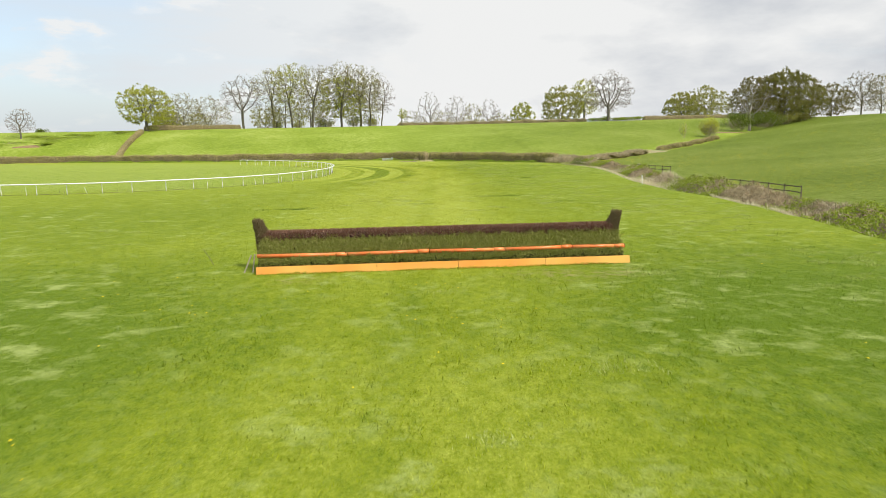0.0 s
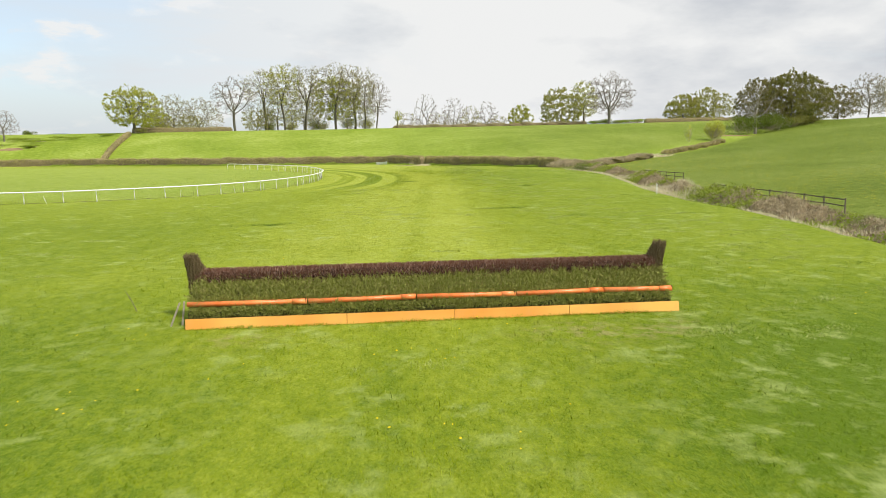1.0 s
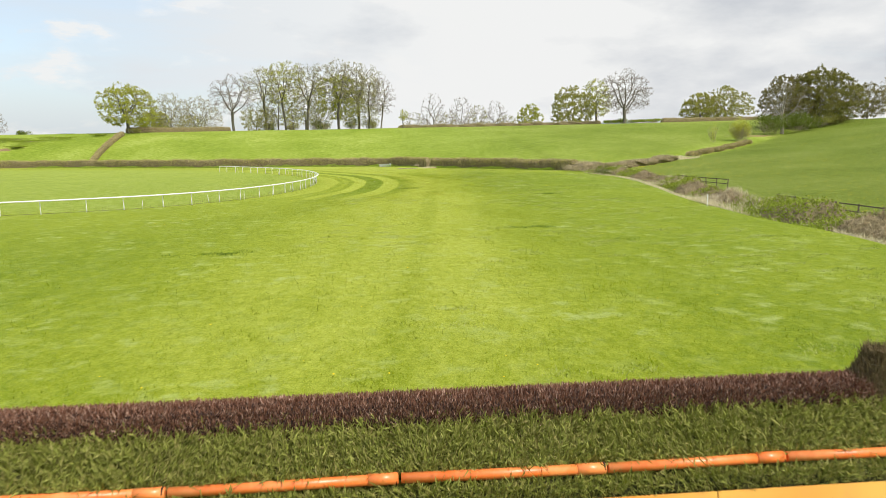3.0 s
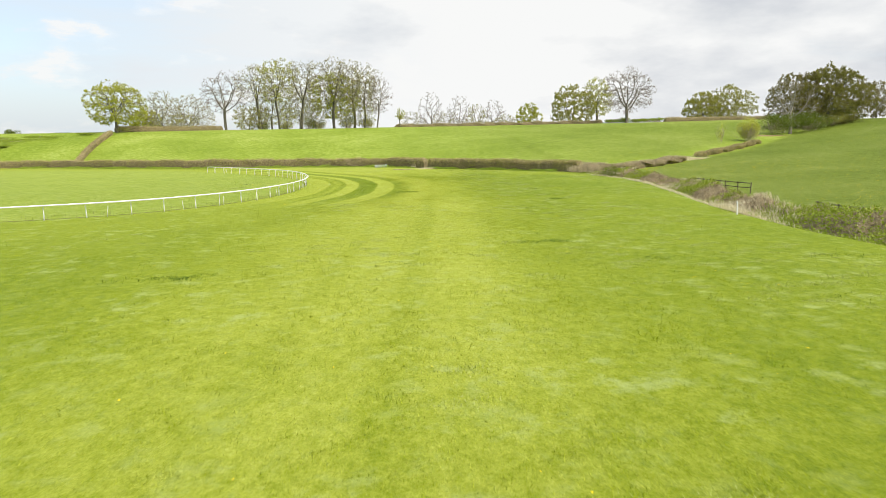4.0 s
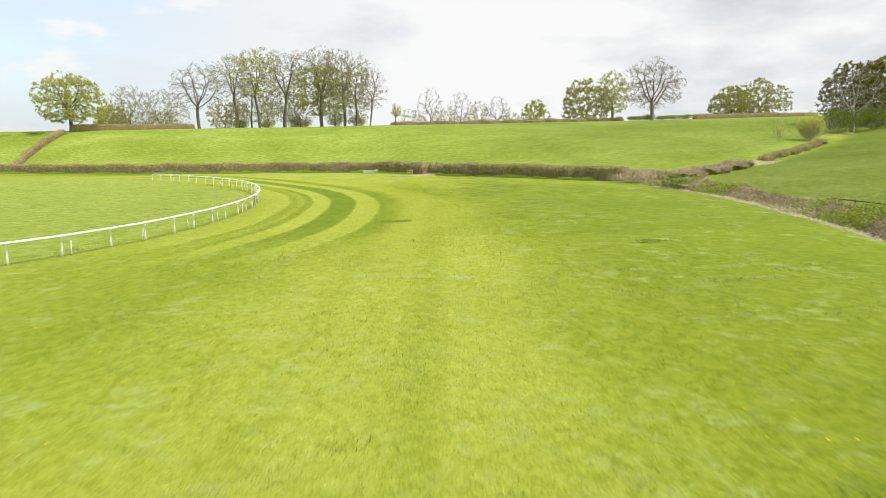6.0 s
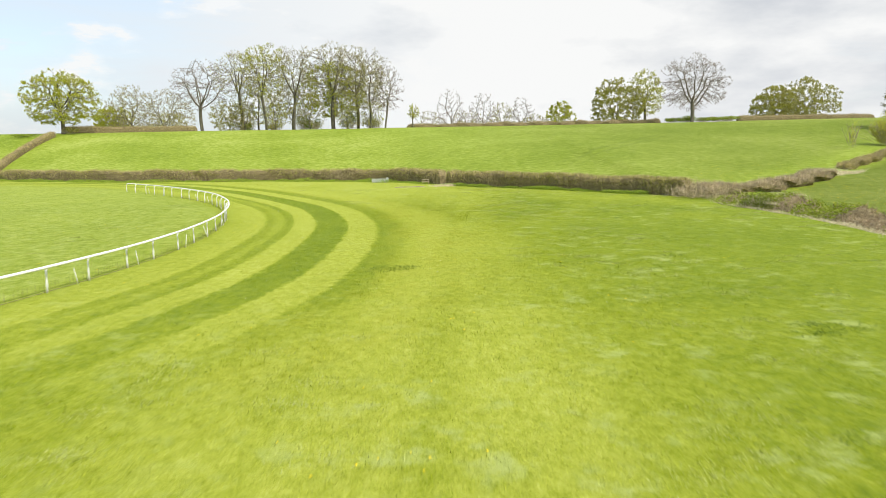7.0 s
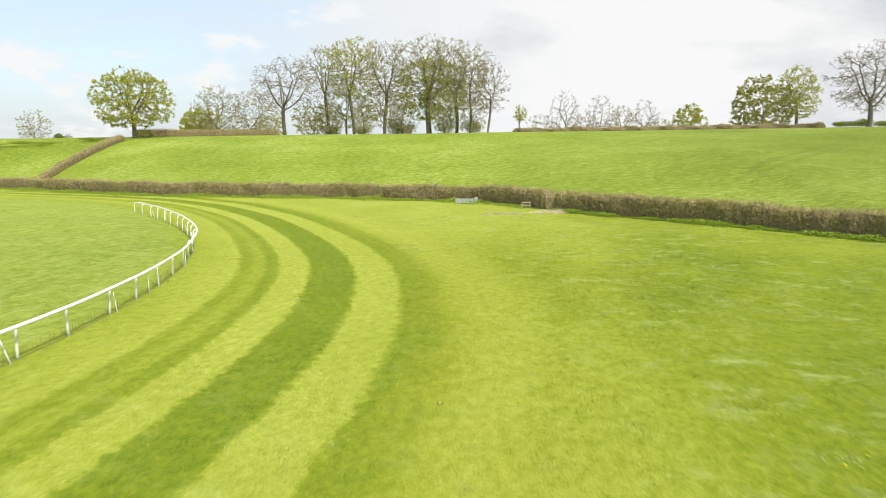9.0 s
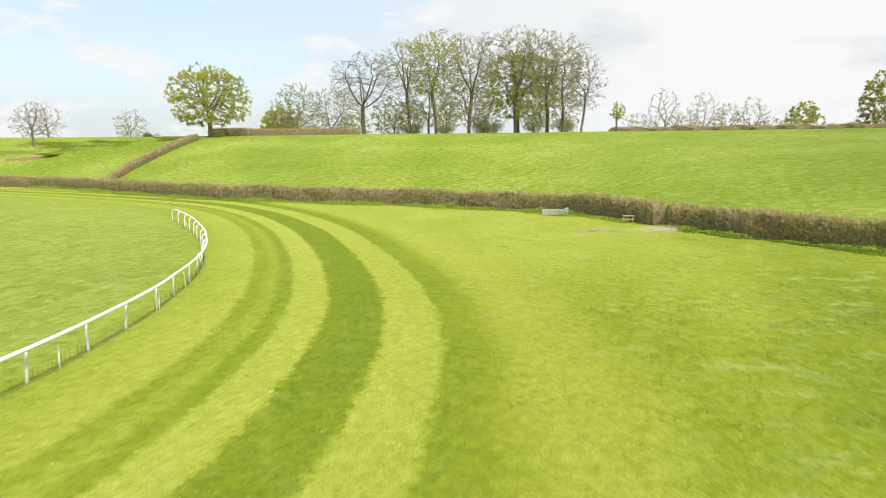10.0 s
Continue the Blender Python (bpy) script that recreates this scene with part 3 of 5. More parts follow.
# ---- the steeplechase fence ----
def build_jump():
    rng = np.random.default_rng(5)
    x0, x1, y0 = -4.47, 10.55, 29.2
    z0 = float(height(3.0, y0))
    jump = thing("steeplechase_fence", "brown birch brush steeplechase fence with green conifer apron and orange rails", "horse jump", ((x0 + x1) / 2, y0, z0))
    cx = (x0 + x1) / 2
    half = (x1 - x0) / 2

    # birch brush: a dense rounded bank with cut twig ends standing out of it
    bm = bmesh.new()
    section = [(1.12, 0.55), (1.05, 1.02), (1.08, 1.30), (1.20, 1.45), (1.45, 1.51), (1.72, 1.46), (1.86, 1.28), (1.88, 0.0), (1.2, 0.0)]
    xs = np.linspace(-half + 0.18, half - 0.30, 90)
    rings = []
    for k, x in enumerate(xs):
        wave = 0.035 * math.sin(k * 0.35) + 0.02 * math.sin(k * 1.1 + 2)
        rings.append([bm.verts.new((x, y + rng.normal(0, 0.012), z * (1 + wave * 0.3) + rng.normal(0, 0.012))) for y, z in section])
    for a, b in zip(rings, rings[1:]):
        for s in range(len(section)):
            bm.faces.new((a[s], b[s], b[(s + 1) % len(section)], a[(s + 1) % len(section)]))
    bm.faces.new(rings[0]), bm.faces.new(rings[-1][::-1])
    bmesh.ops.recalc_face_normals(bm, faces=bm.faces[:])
    part("brush", bm, BIRCH_SHADE_CORE, jump, "packed birch brush darkened for the shade between its twigs")
    n = 48000
    u = rng.uniform(0, 1, n)
    sec = np.array(section[1:7])
    seg = np.clip((u ** 0.95 * 5), 0, 4.999)
    i, f = seg.astype(int), (seg % 1)[:, None]
    yz = sec[i] * (1 - f) + sec[i + 1] * f
    tangent = unit(sec[i + 1] - sec[i])
    normal = np.column_stack((-tangent[:, 1], tangent[:, 0]))
    x = rng.uniform(-half + 0.12, half - 0.25, n)
    roots = np.column_stack((x, yz))
    ways = unit(np.column_stack((rng.normal(0, 0.28, n), normal * 0.45 + np.array([-0.12, 0.75]) + rng.normal(0, 0.16, (n, 2)))))
    v, faces = blades(roots, ways, rng.uniform(0.05, 0.14, n), rng.uniform(0.009, 0.017, n), 0.3, rng)
    part_mesh("brush_twigs", mesh_of("brush_twigs", v, faces, BIRCH), jump, "purplish brown cut birch twig ends")

    # the two upright bundles at the ends
    for side, xc in ((-1, -half + 0.22), (1, half - 0.30)):
        bm = bmesh.new()
        rows = []
        for z, r, dx in ((0.0, 0.34, 0.0), (0.6, 0.34, 0.0), (1.1, 0.31, 0.03), (1.4, 0.24, 0.13), (1.66, 0.18, 0.23), (1.84, 0.17, 0.29), (1.98, 0.19, 0.33)):
            rows.append([bm.verts.new((xc + side * dx + math.cos(a) * r * 0.95 + rng.normal(0, 0.01), 1.45 + math.sin(a) * r * 1.15 + rng.normal(0, 0.01), z + rng.normal(0, 0.015))) for a in np.linspace(0, 2 * math.pi, 17)[:-1]])
        for a, b in zip(rows, rows[1:]):
            for s in range(16):
                bm.faces.new((a[s], a[(s + 1) % 16], b[(s + 1) % 16], b[s]))
        bm.faces.new(rows[0][::-1]), bm.faces.new(rows[-1])
        wing = part("wing", bm, WING, jump, "upright bound bundle of brown twigs")
        m = 5200
        a = rng.uniform(0, 2 * math.pi, m)
        z = rng.uniform(0.5, 1.94, m)
        r = np.interp(z, [0, 1.1, 1.4, 1.84, 1.98], [0.34, 0.32, 0.25, 0.17, 0.19]) * np.where(z > 1.9, rng.uniform(0, 1, m), 1)
        dx = np.interp(z, [0, 0.6, 1.1, 1.4, 1.66, 1.98], [0, 0, 0.03, 0.13, 0.23, 0.33]) * side
        roots = np.column_stack((xc + dx + np.cos(a) * r * 0.98, 1.45 + np.sin(a) * r * 1.18, z))
        ways = unit(np.column_stack((np.cos(a) * 0.22, np.sin(a) * 0.22, np.full(m, 1.0))) + rng.normal(0, 0.13, (m, 3)))
        v, faces = blades(roots, ways, rng.uniform(0.10, 0.24, m), rng.uniform(0.010, 0.018, m), 0.2, rng)
        part_mesh("wing_twigs", mesh_of("wing_twigs", v, faces, WING), wing)
        ring = [(xc + side * 0.265 + math.cos(t) * 0.19, 1.45 + math.sin(t) * 0.225, 1.76) for t in np.linspace(0, 2 * math.pi, 25)]
        part("binding", sweep(ring, 0.008, 5, cap=False), TWINE, wing, "pale binding twine")

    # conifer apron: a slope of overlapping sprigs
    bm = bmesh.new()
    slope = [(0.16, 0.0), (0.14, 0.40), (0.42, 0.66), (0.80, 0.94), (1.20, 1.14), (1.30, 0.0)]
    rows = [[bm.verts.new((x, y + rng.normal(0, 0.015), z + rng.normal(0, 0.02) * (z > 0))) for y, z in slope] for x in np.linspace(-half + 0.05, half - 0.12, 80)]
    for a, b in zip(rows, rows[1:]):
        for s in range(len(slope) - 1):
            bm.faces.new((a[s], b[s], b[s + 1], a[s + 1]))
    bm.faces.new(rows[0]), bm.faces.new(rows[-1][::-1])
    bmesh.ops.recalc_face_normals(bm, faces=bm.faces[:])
    apron = part("apron", bm, SPRUCE_SHADE_CORE, jump, "sloping apron of dark green conifer branches, gap shade painted in")
    n = 17000
    face = np.array(slope[0:5])
    seg = rng.uniform(0.62, 3.999, n)
    i, f = seg.astype(int), (seg % 1)[:, None]
    yz = face[i] * (1 - f) + face[i + 1] * f
    x = rng.uniform(-half + 0.08, half - 0.10, n)
    roots = np.column_stack((x, yz + rng.normal(0, 0.02, (n, 2))))
    spin = np.sin(x * 1.3) * 0.5 + np.sin(x * 3.1 + 1.0) * 0.3 + rng.normal(0, 0.55, n)
    ways = unit(np.column_stack((np.sin(spin) * 0.9, -0.16 + rng.normal(0, 0.12, n), np.cos(spin) * 0.75 + 0.1)))
    size = rng.uniform(0.13, 0.28, n) * np.where((seg > 1.2) & (seg < 1.75), 0.6, np.where(seg < 1.0, 0.6, 1.0))
    allv, allf, base = [], [], 0
    v, faces = blades(roots, ways, size, size * 0.12, 0.45, rng)
    allv.append(v), allf.append(faces)
    base += len(v)
    for k in range(4):
        along_stem = rng.uniform(0.15, 0.8, (n, 1))
        side_way = unit(ways + rng.normal(0, 0.42, (n, 3)))
        v, faces = blades(roots + ways * size[:, None] * along_stem, side_way, size * 0.6, size * 0.09, 0.4, rng)
        allv.append(v), allf.append(faces + base)
        base += len(v)
    part_mesh("sprigs", mesh_of("sprigs", np.concatenate(allv), np.concatenate(allf), SPRUCE), apron, "overlapping feathery green sprigs")

    # take-off board in four lengths, leaning back
    cuts = [-half - 0.03, -half + 4.72, -half + 8.0, -half + 11.6, half + 0.13]
    for a, b in zip(cuts, cuts[1:]):
        part("takeoff_board", block((b - a - 0.012, 0.03, 0.36), ((a + b) / 2, 0.04, 0.135), 0.008, pose(0, 0, 0, -14, 0, 0)), BOARD, jump, "orange painted take-off board")

    # orange guard rail: pipes with couplings and straps
    joints = [-half + 0.0, -half + 3.55, -half + 6.85, -half + 9.95, -half + 12.75, half - 0.02]
    for k, (a, b) in enumerate(zip(joints, joints[1:])):
        dz = 0.012 * (-1) ** k
        pipe = part("guard_rail", sweep([(a + 0.02, 0.27, 0.70 + dz), ((a + b) / 2, 0.27, 0.695), (b - 0.02, 0.27, 0.70 - dz)], 0.078, 14), PIPE, jump, "orange plastic pipe rail")
        part("coupling", sweep([(b - 0.46, 0.27, 0.70 - dz), (b - 0.03, 0.27, 0.70 - dz)], 0.088, 14), PIPE, pipe)
        for s in (0.985,):
            xx = a + (b - a) * s
            part("strap", sweep([(xx - 0.012, 0.27, 0.70), (xx + 0.012, 0.27, 0.70)], 0.086, 12), PIPE_BAND, pipe)
    for xx, lean, tilt in ((-half - 0.40, 24, 8), (-half - 0.16, 9, 5)):
        part("end_stake", block((0.055, 0.045, 0.86), (xx, 0.45, 0.36), 0.01, pose(0, 0, 0, tilt, lean, 0)), STAKE, jump, "pale weathered wooden stake")
    # sprigs that hang over the pipe
    n = 900
    x = rng.uniform(-half + 0.1, half - 0.15, n)
    x = x[np.sin(x * 2.3) + np.sin(x * 5.1 + 1) + rng.normal(0, 0.6, n) > 0.5]
    n = len(x)
    roots = np.column_stack((x, rng.uniform(0.30, 0.42, n), rng.uniform(0.74, 0.84, n)))
    ways = unit(np.column_stack((rng.normal(0.2, 0.5, n), np.full(n, -0.9), rng.normal(0.0, 0.3, n))))
    v, faces = blades(roots, ways, rng.uniform(0.14, 0.30, n), rng.uniform(0.012, 0.026, n), 0.7, rng)
    part_mesh("hanging_sprigs", mesh_of("hanging_sprigs", v, faces, SPRUCE), apron, "loose green sprigs over the rail", "stuff")
    # turf grown up against the board
    n = 3000
    x = rng.uniform(-half - 0.1, half + 0.2, n)
    roots = np.column_stack((x + (x0 + x1) / 2, y0 - 0.02 - rng.exponential(0.05, n), np.zeros(n)))
    roots[:, 2] = height(roots[:, 0], roots[:, 1]) - 0.01
    ways = unit(np.column_stack((rng.normal(0, 0.35, (n, 2)), np.ones(n))))
    v, faces = blades(roots, ways, rng.uniform(0.03, 0.11, n) * (1 + 0.5 * np.sin(x * 1.9) * np.sin(x * 0.7)), rng.uniform(0.008, 0.016, n), 0.5, rng)
    me = mesh_of("fringe_grass", v, faces, BLADES)
    turf_tags(me, v[:, 0].astype(float), v[:, 1].astype(float))
    tagged(new("fringe_grass", me), "longer grass grown against the take-off board", "grass", kind="stuff")


build_jump()


# ---- the running rail ----
def build_rail():
    rng = np.random.default_rng(8)
    pts, way, total = along(RAIL[::-1], 0.5)
    rail = thing("running_rail", "white plastic running rail on bent posts curving round the bend", "rail", (float(pts[0, 0]), float(pts[0, 1]), float(height(*pts[0]))))
    origin = np.array(rail.location)
    side = np.column_stack((-way[:, 1], way[:, 0]))
    side *= np.sign((side * np.array([1.0, 0.0])).sum(1).mean()) if abs(side[:, 0].mean()) > 0.01 else 1
    ground = height(pts[:, 0], pts[:, 1])
    over = np.column_stack((pts + side * 0.26, ground + 1.15))
    over[0] += np.array([-side[0, 0] * 0.25, -side[0, 1] * 0.25, -0.10])
    part("top_rail", sweep([tuple(p - origin) for p in over], 0.066, 10, 1.0), RAIL_WHITE, rail, "white plastic tube rail")
    shape = [(0, -0.15), (0, 0.5), (0, 0.88), (0.03, 1.00), (0.11, 1.09), (0.24, 1.125)]
    spots = np.arange(0.05, total - 1, 3.25)
    for k, s in enumerate(spots):
        i = min(int(s / 0.5), len(pts) - 1)
        yaw = math.degrees(math.atan2(side[i, 1], side[i, 0]))
        post = part("post", sweep([(a, 0, b) for a, b in shape], [0.05, 0.05, 0.048, 0.046, 0.044, 0.042], 8), RAIL_WHITE, rail) if k == 0 else part_mesh("post", post.data, rail)
        post.matrix_basis = pose(*(np.array((pts[i, 0], pts[i, 1], ground[i])) - origin), rng.normal(0, 1.2), rng.normal(0, 1.2), yaw)

    # low netting along the rail, held by thin leaning stakes
    net = thing("netting_fence", "low dark green stock netting with thin white leaning stakes", "netting", tuple(origin))
    v, f = [], []
    near = [i for i in range(len(pts)) if 60 < pts[i, 1] < 165 and pts[i, 0] > -50]
    strand = []
    for level in (0.06,):
        strand.append(np.column_stack((pts[near] + side[near] * 0.03, ground[near] + level)) - origin)
    for k, line in enumerate(strand):
        part("strand", sweep([tuple(p) for p in line], 0.011 if k == 0 else 0.006, 4, cap=False), FENCE_WOOD, net, "thin dark netting strand")
    roots = np.column_stack((pts[near] + side[near] * 0.03, ground[near])) - origin
    roots = np.concatenate((roots, (roots[:-1] + roots[1:]) / 2))
    up = np.tile(np.array([[0.0, 0.0, 1.0]]), (len(roots), 1))
    v, f = blades(roots, up, np.full(len(roots), 0.55), np.full(len(roots), 0.016), 0.02, rng)
    part_mesh("net_strings", mesh_of("net_strings", v, f, FENCE_WOOD), net, kind="stuff")
    stake = None
    for s in np.arange(2.2, total - 2, 5.9):
        i = min(int((s + rng.uniform(-1.2, 1.2)) / 0.5), len(pts) - 1)
        bm = None
        stake = part("stake", sweep([(0, 0, -0.1), (0, 0, 0.4), (0, 0, 0.82)], [0.024, 0.022, 0.016], 6), RAIL_WHITE, net) if stake is None else part_mesh("stake", stake.data, net)
        stake.matrix_basis = pose(*(np.array((pts[i, 0] + side[i, 0] * 0.1, pts[i, 1] + side[i, 1] * 0.1, ground[i])) - origin), rng.normal(0, 6), rng.normal(-4, 6), 0)


build_rail()


# ---- hedges ----
def lump(s, seed):
    return (np.sin(s * 0.9 + seed) + np.sin(s * 2.3 + seed * 1.7) * 0.6 + np.sin(s * 5.1 + seed * 2.9) * 0.35) / 1.95


def leaf_quads(centres, sizes, rng, flat=0.0):
    n = len(centres)
    a = unit(rng.normal(size=(n, 3)))
    b = unit(np.cross(a, rng.normal(size=(n, 3))))
    if flat:
        a[:, 2] *= flat
        b[:, 2] *= flat
    s = sizes[:, None] * 0.5
    verts = np.stack((centres - a * s, centres + b * s * 0.7, centres + a * s, centres - b * s * 0.7), 1).reshape(-1, 3)
    return verts, np.arange(n)[:, None] * 4 + np.array([[0, 1, 2, 3]])


def hedge(name, label, line, tall, wide, seed, per_metre=120, green=0.0, twig=HEDGE_TWIG, reach=(0.2, 0.6), rough=0.07, category="hedge"):
    """A clipped hedge along a plan line: a lumpy body, twig ends all over it, and leaves."""
    rng = np.random.default_rng(seed)
    pts, way, total = along(line, 0.6)
    across = np.column_stack((-way[:, 1], way[:, 0]))
    ground = np.minimum(height(pts[:, 0], pts[:, 1]), np.minimum(height(*(pts + across * 1.6).T), height(*(pts - across * 1.6).T)) + 0.15)
    ob = thing(name, label, category, (float(pts[0, 0]), float(pts[0, 1]), float(ground[0])))
    origin = np.array(ob.location)
    section = np.array([(-0.42, -0.12), (-0.48, 0.35), (-0.46, 0.75), (-0.36, 0.97), (0.0, 1.0), (0.36, 0.97), (0.46, 0.75), (0.48, 0.35), (0.42, -0.12)])
    s = np.arange(len(pts)) * 0.6
    verts, k = [], len(section)
    for j, (u, h) in enumerate(section):
        bulge = 1 + rough * 1.6 * lump(s, seed + j) + rng.normal(0, 0.03, len(pts))
        up = tall * h * (1 + rough * lump(s * 0.6, seed + 3.0))
        verts.append(np.column_stack((pts + across * (u * wide * bulge)[:, None], ground + up - 0.5 * (h < 0) + rng.normal(0, 0.04, len(pts)) * (h > 0))) - origin)
    verts = np.stack(verts, 1)
    n = len(pts)
    for e, near, f in ((0, 1, 0.72), (n - 1, n - 2, 0.72)):
        low = verts[e, :, 2].min()
        mid = verts[e, :, :2].mean(0)
        verts[e, :, :2] = mid + (verts[e, :, :2] - mid) * f
        verts[e, :, 2] = low + (verts[e, :, 2] - low) * f
    idx = np.arange(n * k).reshape(n, k)
    faces = np.stack((idx[:-1, :-1], idx[:-1, 1:], idx[1:, 1:], idx[1:, :-1]), -1).reshape(-1, 4)
    half = k // 2
    caps = [(e * k + j, e * k + j + 1, e * k + k - 2 - j, e * k + k - 1 - j) for e in (0, n - 1) for j in range(half)]
    part_mesh("body", mesh_of("hedge_body", verts.reshape(-1, 3), np.concatenate((faces, np.array(caps))), HEDGE_BODY), ob, "dense shaded twiggy core")
    m = int(total * per_metre * 1.35)
    i = rng.integers(0, n - 1, m)
    jf = rng.uniform(0.05, k - 1.05, m)
    j, f = jf.astype(int), (jf % 1)[:, None]
    g = rng.uniform(0, 1, (m, 1))
    lo = verts[i, j] * (1 - f) + verts[i, j + 1] * f
    hi = verts[i + 1, j] * (1 - f) + verts[i + 1, j + 1] * f
    roots = lo * (1 - g) + hi * g
    tang = (verts[i, j + 1] - verts[i, j])
    out = np.cross(tang, np.column_stack((way[i], np.zeros(m))))
    out = unit(out)
    out *= np.sign((out * np.column_stack((across[i] * (section[j][:, :1] + section[j + 1][:, :1]), (section[j][:, 1] > 0.9) * 1.0))).sum(1))[:, None] + 1e-9
    ways = unit(out * 0.42 + np.array([0, 0, 0.85]) + rng.normal(0, 0.30, (m, 3)))
    v, fa = blades(roots - ways * 0.05, ways, rng.uniform(*reach, m), rng.uniform(0.014, 0.034, m), 0.3, rng)
    part_mesh("twig_cover", mesh_of("hedge_twigs", v, fa, twig), ob, "bare brown twig ends", "stuff")
    if green:
        m = int(total * per_metre * green)
        pick = rng.integers(0, len(roots), m)
        patchy = lump(i[pick] * 0.6 * 0.35, seed + 9.0) + rng.normal(0, 0.5, m) > 0.1
        pick = pick[patchy]
        v, fa = leaf_quads(roots[pick] + rng.normal(0, 0.06, (len(pick), 3)), rng.uniform(0.08, 0.2, len(pick)), rng)
        part_mesh("leaves", mesh_of("hedge_leaves", v, fa, HEDGE_LEAF), ob, "scattered young green leaves", "stuff")
    return ob


P = SURVEY
hedge("hedge", "long clipped brown hawthorn hedge at the field's far edge", np.concatenate((FAR_HEDGE[1:10], np.array([(8.5, 161), (11.5, 156.2), (12.4, 153.6)]) * P)), 1.85, 1.6, 11, 230, 1.9, rough=0.10)
hedge("hedge", "thick trimmed dark brown hedge with greenish leaf buds", [tuple(p) for p in np.array([(13.0, 153.4), (15, 150.5), (20, 144.5), (26.5, 137.5), (31, 131), (33, 127)]) * P], 1.75, 1.9, 12, 400, 1.9)
hedge("hedge", "straight clipped grey-brown hedge climbing the hillside", [(-62 * P, 192.5 * P), (-63.5 * P, 205 * P), (-64.4 * P, 223.5 * P)], 1.25, 1.4, 13, 260, 0.12)
hedge("hedge", "low dark trimmed hedge along the hill crest", [(-79.5, 278.5), (-66, 284), (-47, 289)], 1.75, 1.6, 14, 130, 0.5)
hedge("hedge", "low uneven brown hedge along the hill crest", [(12, 293), (50, 293), (88, 292)], 1.35, 1.6, 15, 80, 0.2, rough=0.25)
hedge("hedge", "square trimmed dark green hedge on the hill crest", [(109, 287), (128, 289), (153, 290)], 1.6, 2.0, 16, 110, 0.6)
hedge("hedge", "rough straggling greyish hedge of dead stems", [tuple(p) for p in np.array([(33, 126), (40, 128), (47, 133.5), (53, 139)]) * P], 0.60, 3.0, 17, 420, 0.6, SCRUB, (0.25, 0.8), 0.45)
hedge("hedge", "low patchy dark hedge climbing to the copse", [tuple(p) for p in np.array([(58, 144), (70, 155), (80.5, 165.5)]) * P], 0.5, 1.5, 18, 420, 1.2, reach=(0.3, 0.8), rough=0.40)


# ---- trees ----
def crown_points(rng, tall, spread, base, count, gap, mid):
    """Places that a crown fills: a lobed dome with gaps, thicker towards its outside."""
    lob = rng.uniform(0, 6.28, 7)
    low = tall * base
    k = 6.28 / (spread * 0.30)
    got = []
    while sum(len(g) for g in got) < count:
        a, h = rng.uniform(0, 6.283, 4 * count), rng.uniform(0, 1, 4 * count)
        rho = np.sqrt(rng.uniform(0, 1, 4 * count))
        round_ = np.where(h < mid, np.sqrt(np.maximum(0, 1 - 0.82 * ((mid - h) / mid) ** 2)), np.sqrt(np.maximum(0, 1 - ((h - mid) / (1 - mid)) ** 2)))
        lobes = 1 + 0.10 * np.sin(2 * a + lob[0]) + 0.09 * np.sin(3 * a + lob[1] + 3 * h) + 0.07 * np.sin(5 * a + lob[2] - 5 * h)
        r = spread * 0.48 * round_ * lobes * rho
        top = 1 + 0.05 * np.sin(2 * a + lob[3]) * rho
        p = np.column_stack((np.cos(a) * r, np.sin(a) * r, low + (tall * 0.97 - low) * h * top))
        clump = np.sin(p[:, 0] * k + lob[4]) + np.sin(p[:, 1] * k + lob[5]) + np.sin(p[:, 2] * k * 1.5 + lob[6])
        chance = round_ * (0.30 + 0.70 * np.maximum(rho, np.abs(h - 0.3) * 1.3) ** 2)
        got.append(p[(clump > gap) & (rng.uniform(0, 1, 4 * count) < chance)])
    return np.concatenate(got)[:count]


def grow(rng, goals, stem, parents, stride, up, wobble):
    """Branches that grow stride by stride from the stem towards the crown's places, each place ending the twig that reaches it."""
    pos, parents = np.array(stem), list(parents)
    d2 = ((goals[:, None] - pos[None]) ** 2).sum(2)
    near, dist = d2.argmin(1), d2.min(1)
    births = np.zeros(20000, int)
    for _ in range(90):
        if not len(goals):
            break
        own, inverse = np.unique(near, return_inverse=True)
        pull = np.zeros((len(own), 3))
        np.add.at(pull, inverse, unit(goals - pos[near]))
        way = unit(unit(pull) + np.array([0, 0, up]) + rng.normal(0, wobble, pull.shape))
        fresh = pos[own] + way * stride
        first = len(pos)
        births[own] += 1
        parents.extend(int(k) for k in own)
        pos = np.concatenate((pos, fresh))
        e2 = ((goals[:, None] - fresh[None]) ** 2).sum(2)
        closer = e2.min(1) < dist
        near = np.where(closer, first + e2.argmin(1), near)
        dist = np.minimum(dist, e2.min(1))
        keep = (dist > (1.7 * stride) ** 2) & (births[near] < 4)
        goals, near, dist = goals[keep], near[keep], dist[keep]
    return pos, np.array(parents)


